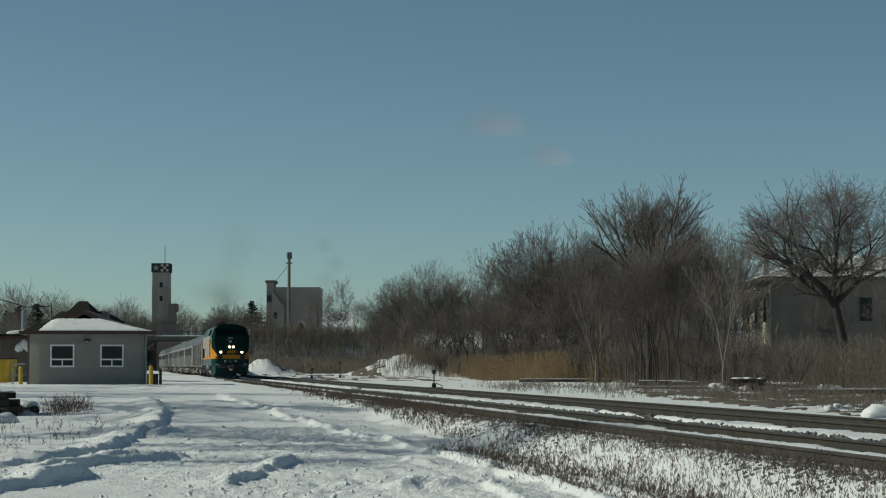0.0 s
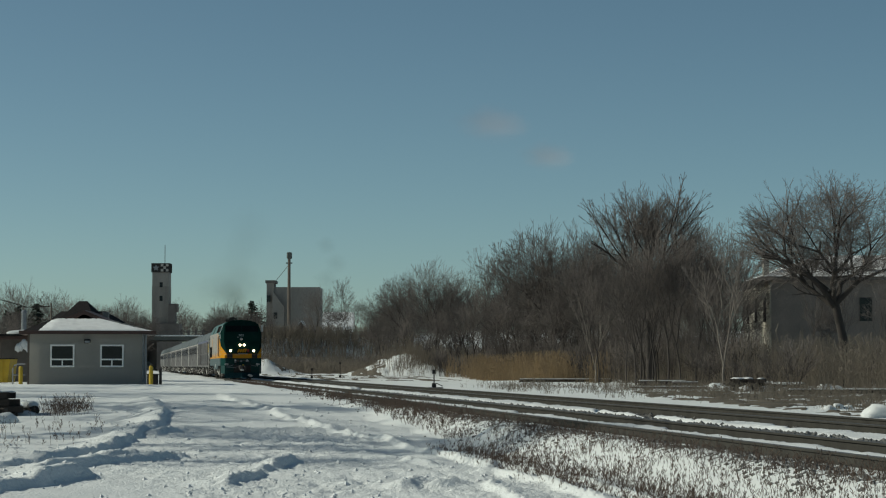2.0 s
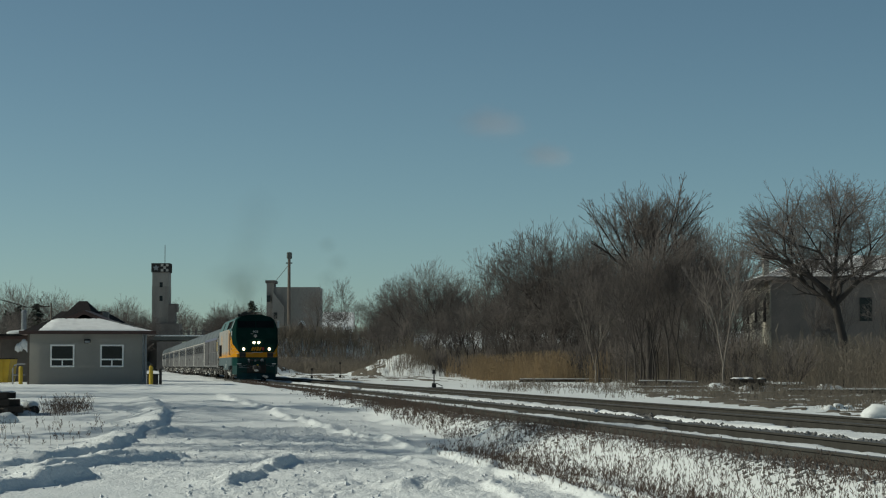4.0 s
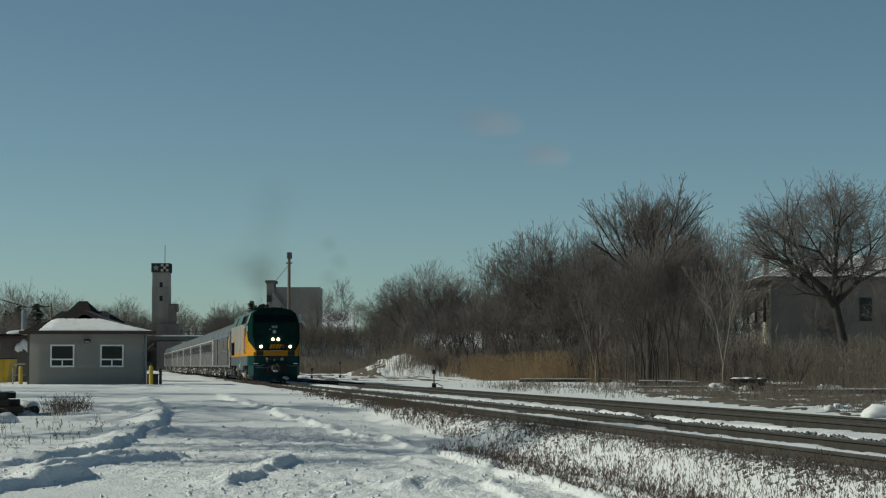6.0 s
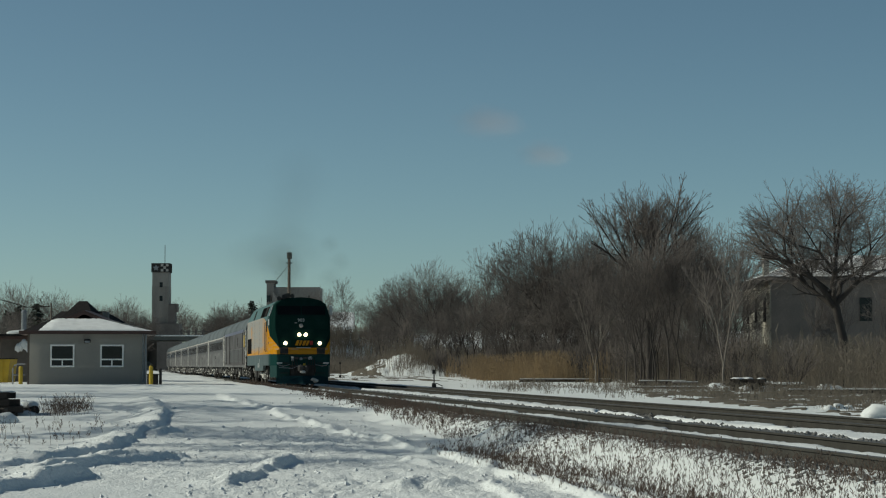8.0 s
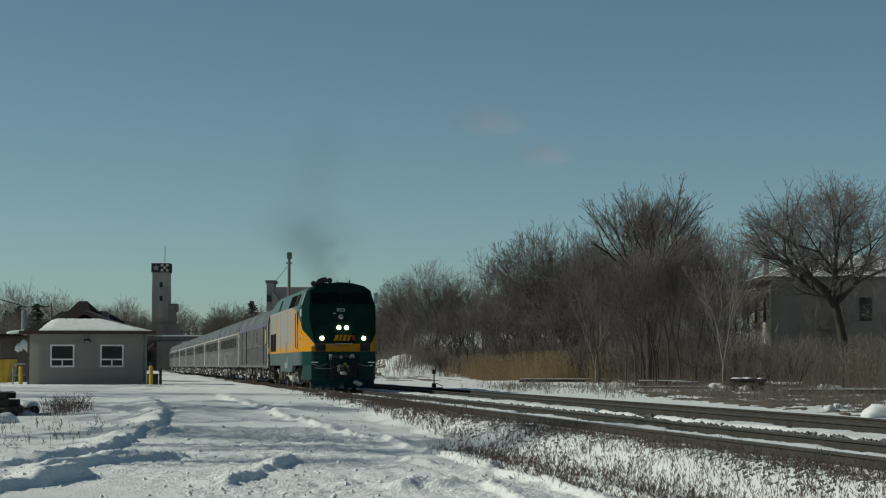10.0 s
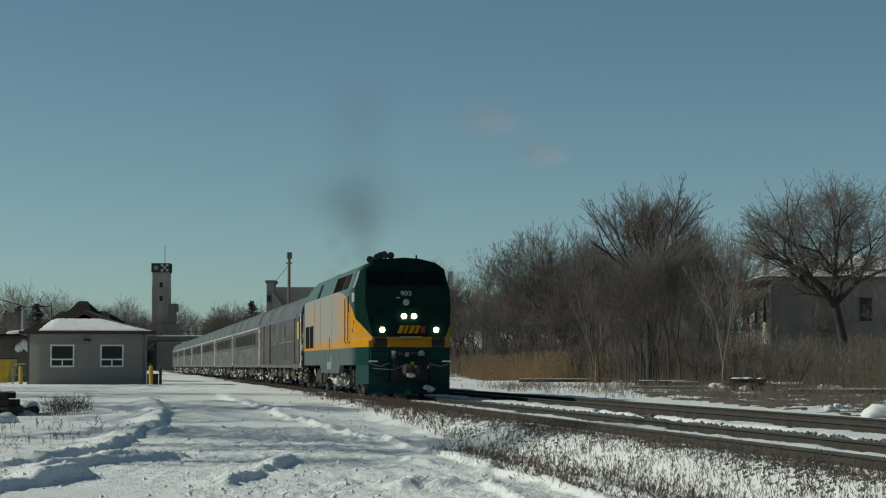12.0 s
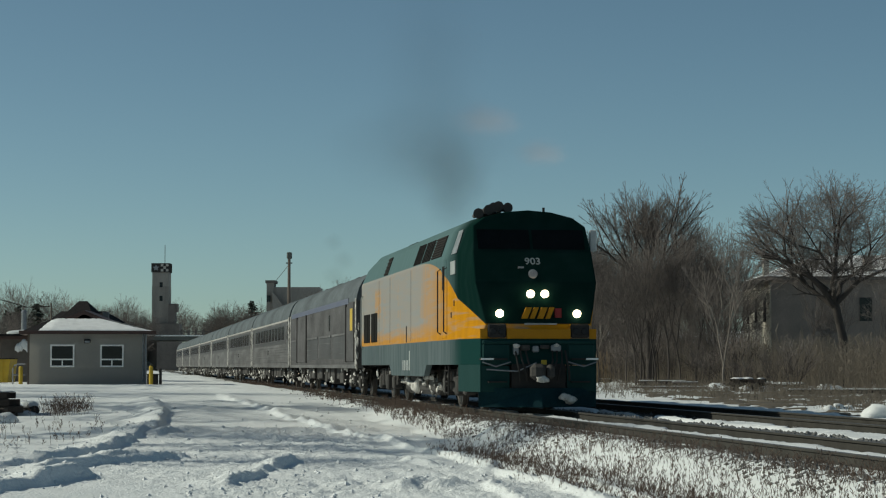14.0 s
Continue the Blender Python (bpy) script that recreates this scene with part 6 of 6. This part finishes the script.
stalks("brush", "brown brush on the snow banks", "brush", M_BRUSH, 1500, lambda r: (r.gauss(-0.6, 3.2), r.gauss(218, 6.0)), 0.5, 2.4, 0.2, 0.016, 4, 13)
stalks("brush", "thin brush on the snow bank by the bridge", "brush", M_BRUSH, 260, lambda r: (r.gauss(-20.6, 2.6), r.gauss(251, 4.0)), 0.4, 2.0, 0.25, 0.018, 4, 14)
stalks("far_woods", "distant bare grey woods behind the yard", "woods", M_TWIG, 200, in_sector(-0.235, -0.148, 260, 340), 4.0, 7.0, 0.10, 0.035, 16, 11)
stalks("far_woods", "distant bare woods beyond the road", "woods", M_TWIG, 150, in_sector(-0.118, -0.086, 428, 470), 7.0, 13.0, 0.12, 0.045, 16, 12)


def conifer(x, y, z, h, seed, spread=0.5):
    rng = random.Random(seed)
    c = thing("conifer", "dark ragged evergreen conifer against the sky", "tree", pose(x, y, z))
    part("trunk", tube([(0, 0, -0.5), (0, 0, h * 0.95)], [h * 0.02, 0.03], 7), M_BARK, c)
    t = Twigs()
    for i in range(170):
        f = rng.random() ** 0.8
        zc = h * (0.12 + 0.86 * f)
        a = rng.uniform(0, 6.283)
        ln = h * spread * (1.1 - f) * rng.uniform(0.6, 1.15)
        d = Vector((math.cos(a), math.sin(a), rng.uniform(-0.35, 0.15)))
        p = Vector((0, 0, zc))
        t.branch([p, p + d * ln], 0.05, 0.02)
        for _ in range(7):
            q = p + d * ln * rng.uniform(0.25, 1.0)
            t.branch([q, q + Vector((rng.gauss(0, 0.5), rng.gauss(0, 0.5), rng.uniform(-0.5, 0.1))) * ln * 0.35], 0.16, 0.03)
    ob = new("crown", t.mesh("crown", M_NEEDLE))
    ob.parent = c
    return c


conifer(at(446, 448), 448, 5.0, 11.0, 2)
conifer(at(14, 205), 205, 0.5, 6.8, 7, 0.36)
conifer(at(33, 215), 215, 0.5, 7.5, 3, 0.36)
conifer(at(65, 222), 222, 0.5, 7.9, 4, 0.36)

# ---- clutter ----


def tie_stack(x, y, turn, rows, cols, label, seed, snow=True, length=2.5):
    rng = random.Random(seed)
    st = thing("tie_pile", label, "timber pile", pose(x, y, gz_at(x, y) - 0.03, 0, 0, turn))
    for r_ in range(rows):
        for c in range(cols - r_ // 2):
            y0 = (c - cols / 2) * 0.27 + rng.uniform(-0.02, 0.02) + (r_ % 2) * 0.08
            b = box(-length / 2 + rng.uniform(-0.3, 0.25) + r_ * 0.13, length / 2 + rng.uniform(-0.25, 0.3) - r_ * 0.12, y0, y0 + 0.23, r_ * 0.185, r_ * 0.185 + 0.175, 0.012)
            part("tie", b, M_TIE, st)
    if snow:
        bm = bmesh.new()
        for i in range(7):
            u = (i + rng.random()) / 7 - 0.5
            add_lump(bm, (u * length * 0.8, rng.uniform(-cols * 0.11, cols * 0.06), rows * 0.185), rng.uniform(0.1, 0.16), rng, 2, (2.2, 1.6, 0.42))
        for sx in (-1, 1):
            add_lump(bm, (sx * (length / 2 + 0.2), -0.1, 0.06), rng.uniform(0.2, 0.28), rng, 2, (1.5, 1.3, 0.8))
        part("snow_cap", bm, M_SNOW_CLEAN, st, "cap of snow", True)
    return st


def switch_stand(l, s, h, tall=False):
    p = on_track(l, s)
    z = 0.42
    sw = thing("switch_stand", "tall dark switch stand beside the siding" if tall else "dark switch stand beside the siding", "switch stand", track_pose(l, s, z), "switch stands")
    part("base", box(-0.45, 0.45, -0.16, 0.16, -0.15, 0.1, 0.03), M_BLACK, sw)
    part("housing", box(-0.1, 0.1, -0.1, 0.1, 0.1, 0.3, 0.03), M_BLACK, sw)
    part("mast", tube([(0, 0, 0.3), (0, 0, h)], 0.03, 8), M_BLACK, sw)
    part("target", box(-0.09, 0.09, -0.015, 0.015, h - 0.2, h, 0.01), M_BLACK, sw)
    part("lever", tube([(0.1, 0, 0.3), (0.42, 0, 0.16)], 0.02, 6), M_BLACK, sw)


def long_timber(x, y, turn, length, label, w=0.22, h=0.2, snow=True):
    t = thing("timber", label, "timber", pose(x, y, gz_at(x, y), 0, 0, turn))
    part("beam", box(-length / 2, length / 2, -w / 2, w / 2, -0.05, h, 0.015), M_TIE, t)
    if snow:
        part("snow_cap", box(-length / 2 + 0.05, length / 2 - 0.1, -w / 2 + 0.02, w / 2 - 0.02, h - 0.005, h + 0.05, 0.02), M_SNOW_CLEAN, t)


def snow_lumps(name, label, spots, seed):
    rng = random.Random(seed)
    for x, y, r in spots:
        bm = bmesh.new()
        add_lump(bm, (0, 0, 0), r, rng, 2, (1.3, 1.0, 0.7))
        solid(name, bm, M_SNOW_CLEAN, label, "snow", pose(x, y, gz_at(x, y) + r * 0.25), "lumps of snow", smooth=True)


tie_stack(-12.75, 55.5, 14, 4, 5, "stack of dark old ties capped with snow", 3)
tie_stack(-12.3, 51.0, -12, 2, 4, "low stack of dark ties capped with snow", 4)
tie_stack(at(1316, 92), 92, 79, 3, 7, "stack of brown ties capped with snow", 5, length=2.3)
tie_stack(at(1395, 97), 97, -6, 2, 4, "low tie stack under snow", 6, length=1.4)
long_timber(at(1212, 104), 104, 24, 1.6, "short dark timber leaning out of snow", 0.22, 0.3)
long_timber(at(1330, 100), 100, -14, 2.2, "low snow-capped timber beside the pile", 0.3, 0.26)
long_timber(at(1378, 98), 98, 6, 1.6, "short dark snow-capped timber in dry grass", 0.3, 0.24)
long_timber(at(1000, 138), 138, 3, 6.2, "long dark timber lying in snow")
long_timber(at(1172, 112), 112, -2, 2.7, "snow-capped timber lying by the brush", 0.3, 0.3)
long_timber(at(1200, 97), 97, 1, 4.6, "thin snow-capped timber lying in snow", 0.15, 0.12)
long_timber(at(1520, 78), 78, 1, 5.5, "dark timber lying in brush", 0.2, 0.15)
switch_stand(15.1, 98.8, 0.95)
switch_stand(15.9, 172, 0.95)
switch_stand(20.2, 190, 1.5, True)
snow_lumps("snow_lump", "rounded lump of snow", [(9.2, 43.2, 0.3), (9.7, 43.6, 0.35), (at(1465, 50), 50, 0.14), (at(1480, 51), 51, 0.12), (at(1500, 51), 51, 0.1), (at(1455, 52), 52, 0.09), (at(1268, 91), 91, 0.34), (at(1282, 90.6), 90.6, 0.22), (at(1352, 91), 91, 0.22), (at(1385, 90), 90, 0.2), (at(1458, 88), 88, 0.3), (at(1478, 88), 88, 0.24)], 8)


def dumpster():
    x, y = -24.0, 106
    d = thing("dumpster", "yellow steel dumpster in the yard", "dumpster", pose(x, y, gz_at(x, y)))
    bm = bmesh.new()
    add_poly_prism(bm, [(-1.6, 0.1), (1.5, 0.1), (1.62, 1.3), (-1.75, 1.3)], 0, 1.8)
    part("body", bm, M_YELLOW, d)
    part("lid", box(-1.75, 1.62, -0.05, 1.85, 1.3, 1.36), M_BLACK, d)
    for q in (-1.2, -0.4, 0.4, 1.2):
        part("rib", box(q - 0.05, q + 0.05, -0.06, 0.0, 0.12, 1.28), M_YELLOW, d)


dumpster()
crate = thing("utility_box", "small dark utility box beside the hut", "box", pose(-14.0, 98.9, gz_at(-14, 98.9)))
part("body", box(-0.25, 0.25, -0.2, 0.2, -0.1, 0.5, 0.03), M_BLACK, crate)
part("lid", box(-0.28, 0.28, -0.23, 0.23, 0.5, 0.55, 0.01), M_BLACK, crate)
stub = thing("dark_post", "short dark steel post beside the hut", "post", pose(-13.5, 98.0, gz_at(-13.5, 98)))
part("pole", tube([(0, 0, -0.2), (0, 0, 0.82), (0, 0, 0.86)], [0.07, 0.07, 0.04], 10), M_BLACK, stub)
pole = thing("utility_pole", "thin grey pole behind the hut", "pole", pose(at(91, 125), 125, 0.4))
part("shaft", tube([(0, 0, 0), (0, 0, 5.0)], [0.07, 0.05], 8), M_WOOD, pole)
part("wire", tube([(0, 0, 4.8), (-1.6, 0.5, 4.75), (-3.2, 1.0, 5.2), (-8.0, 2.5, 6.0)], 0.022, 5), M_BLACK, pole, "dark overhead wire")
stack = thing("vent_stack", "grey metal vent stack of the shed", "vent", pose(at(43, 113), 113, 3.2))
part("pipe", tube([(0, 0, 0), (0, 0, 1.3)], 0.14, 12), M_LENS, stack)
part("cap", tube([(0, 0, 1.3), (0, 0, 1.45)], [0.2, 0.1], 12), M_LENS, stack)

pipe = thing("culvert_pipe", "short black pipe end under a cap of snow", "pipe", pose(-11.35, 56.5, gz_at(-11.35, 56.5) + 0.1, 0, 0, 25))
part("pipe", tube([(0, -0.5, 0), (0, 0.5, 0)], 0.13, 14), M_BLACK, pipe)
part("snow_cap", add_lump(bmesh.new(), (0, 0.1, 0.14), 0.28, random.Random(5), 2, (0.7, 1.9, 0.4)), M_SNOW_CLEAN, pipe, smooth=True)
hoop = thing("pipe_railing", "bent grey pipe railing by the hut corner", "railing", pose(-20.75, 100.6, gz_at(-20.75, 100.6)))
part("hoop", tube([(-0.35, 0, -0.2), (-0.35, 0, 0.85), (-0.28, 0, 1.0), (-0.1, 0, 1.08), (0.25, 0, 1.08)], 0.035, 8), M_LENS, hoop)
part("mid_bar", tube([(-0.35, 0, 0.55), (0.25, 0, 0.55)], 0.03, 8), M_LENS, hoop)

# ---- exhaust smoke: soft grey puffs that travel with the engine ----


def smoke_material(name, alpha):
    m = bpy.data.materials.new(name)
    m.use_nodes = True
    n, k = m.node_tree.nodes, m.node_tree.links
    p = n["Principled BSDF"]
    p.inputs["Base Color"].default_value = (0.15, 0.115, 0.062, 1)
    p.inputs["Roughness"].default_value = 1.0
    p.inputs["Specular IOR Level"].default_value = 0.0
    co = n.new("ShaderNodeTexCoord")
    ln = n.new("ShaderNodeMapping")
    ln.inputs["Scale"].default_value = (1, 0, 1)
    k.new(co.outputs["Object"], ln.inputs[0])
    ns = n.new("ShaderNodeTexNoise")
    ns.inputs["Scale"].default_value, ns.inputs["Detail"].default_value = 1.6, 4
    k.new(co.outputs["Object"], ns.inputs["Vector"])
    dist = n.new("ShaderNodeVectorMath")
    dist.operation = "LENGTH"
    k.new(ln.outputs[0], dist.inputs[0])
    ad = n.new("ShaderNodeMath")
    ad.operation = "MULTIPLY_ADD"
    k.new(ns.outputs[0], ad.inputs[0])
    ad.inputs[1].default_value = 0.5
    k.new(dist.outputs["Value"], ad.inputs[2])
    mr = n.new("ShaderNodeMapRange")
    mr.interpolation_type = "SMOOTHSTEP"
    for i, v in enumerate((0.25, 1.12, alpha, 0.0)):
        mr.inputs[i + 1].default_value = v
    k.new(ad.outputs[0], mr.inputs[0])
    k.new(mr.outputs[0], p.inputs["Alpha"])
    return m


M_SMOKE = smoke_material("exhaust_smoke", 0.19)
M_THIN_SMOKE = smoke_material("thin_smoke", 0.11)
M_FAINT_SMOKE = smoke_material("faint_smoke", 0.055)
PUFFS = []


def puff(name, label, x, y, z, sx, sz, material):
    """One flattened soft puff; its place is kept for its keys."""
    bm = bmesh.new()
    bmesh.ops.create_icosphere(bm, subdivisions=3, radius=1.0)
    bmesh.ops.delete(bm, geom=[v for v in bm.verts if v.co.y > 0.05], context="VERTS")
    for v in bm.verts:
        v.co.y *= 0.35
    ob = solid(name, bm, material, label, "smoke", group="exhaust smoke", smooth=True)
    ob.visible_shadow = False
    ob.scale = (sx, min(sx, sz), sz)
    PUFFS.append((ob, x, y, z))
    return ob


for x_, y_, z_, sx_, sz_, m_ in ((0.0, 11.2, 5.6, 0.9, 1.1, M_THIN_SMOKE), (0.15, 12.5, 6.5, 1.4, 1.6, M_SMOKE), (-0.1, 14.0, 7.3, 2.0, 1.7, M_SMOKE), (-0.9, 16.0, 7.9, 2.8, 1.8, M_THIN_SMOKE), (0.9, 17.0, 8.0, 3.0, 2.0, M_THIN_SMOKE), (0.6, 21.0, 9.6, 2.6, 2.4, M_FAINT_SMOKE), (1.4, 26.0, 11.6, 2.6, 2.6, M_FAINT_SMOKE), (2.4, 32.0, 13.8, 3.0, 2.8, M_FAINT_SMOKE)):
    puff("smoke_puff", "soft dark grey puff of diesel exhaust", x_, y_, z_, sx_, sz_, m_)

DRIFT = []
for x_, z_, r_ in ((-22.8, 18.2, 3.0), (-23.0, 25.0, 2.4), (-21.0, 21.5, 2.6)):
    ob_ = puff("smoke_puff", "thin grey smudge of drifting smoke", 0, 0, 0, r_ * 1.2, r_, M_THIN_SMOKE)
    PUFFS.pop()
    DRIFT.append((ob_, x_, z_))

# ---- a faint pink cloud, far off ----


def cloud_material():
    m = smoke_material("thin_cloud", 0.26)
    n, k = m.node_tree.nodes, m.node_tree.links
    p = n["Principled BSDF"]
    alpha = p.inputs["Alpha"].links[0].from_socket
    tl, tp, mx = n.new("ShaderNodeBsdfTranslucent"), n.new("ShaderNodeBsdfTransparent"), n.new("ShaderNodeMixShader")
    tl.inputs["Color"].default_value = (0.85, 0.66, 0.62, 1)
    k.new(alpha, mx.inputs[0])
    k.new(tp.outputs[0], mx.inputs[1])
    k.new(tl.outputs[0], mx.inputs[2])
    k.new(mx.outputs[0], n["Material Output"].inputs["Surface"])
    return m


CLOUDS = []
M_CLOUD = cloud_material()
for x_, z_, sx_, sz_ in ((63, 298, 62, 30), (130, 258, 46, 24)):
    bm_ = bmesh.new()
    bmesh.ops.create_icosphere(bm_, subdivisions=3, radius=1.0)
    bmesh.ops.delete(bm_, geom=[v for v in bm_.verts if v.co.y > 0.05], context="VERTS")
    cl_ = solid("cloud", bm_, M_CLOUD, "faint pinkish wisp of cloud", "cloud", group="faint clouds", smooth=True)
    cl_.scale = (sx_, 10, sz_)
    CLOUDS.append((cl_, x_, z_))

# ---- movement ----


def motions():
    times = [i * 0.5 for i in range(29)]
    walk(ENGINE, [(t, track_pose(LINE, train_s(t), RAIL)) for t in times])
    for i, car in enumerate(CARS):
        walk(car, [(t, track_pose(LINE, train_s(t) + ENGINE_LENGTH + i * COACH_PITCH, RAIL)) for t in times])
    for puff_ob, x, y, z in PUFFS:
        size = puff_ob.scale.copy()
        rows = []
        for t in times:
            p = on_track(LINE + x + 0.2 * math.sin(0.9 * t + y), train_s(t) + y + 0.25 * math.sin(0.7 * t + z), z + 0.2 * math.sin(1.1 * t + x + y))
            rows.append((t, pose(p.x, p.y, p.z, 0, 0, TURN)))
        walk(puff_ob, rows)
    for smudge, x, z in DRIFT:
        walk(smudge, [(t, pose(x + 0.12 * t, 400, z + 0.05 * t)) for t in (0.0, 7.0, 14.0)])
    for cloud, x, z in CLOUDS:
        walk(cloud, [(t, pose(x - 0.75 * t, 2500, z + 0.3 * t)) for t in (0.0, 7.0, 14.0)])
    # wheels roll without slipping
    rolling = [w for thing_ in [ENGINE] + CARS for w in thing_.children_recursive if w.name.split(".")[0] == "wheelset"]
    ticks = [2 * i / FPS for i in range(211)]
    for w in rolling:
        r, at_ = w.location.z, w.location.copy()
        walk(w, [(t, Matrix.Translation(at_) @ Matrix.Rotation((train_s(0) - train_s(t)) / r, 4, "X")) for t in ticks])


motions()
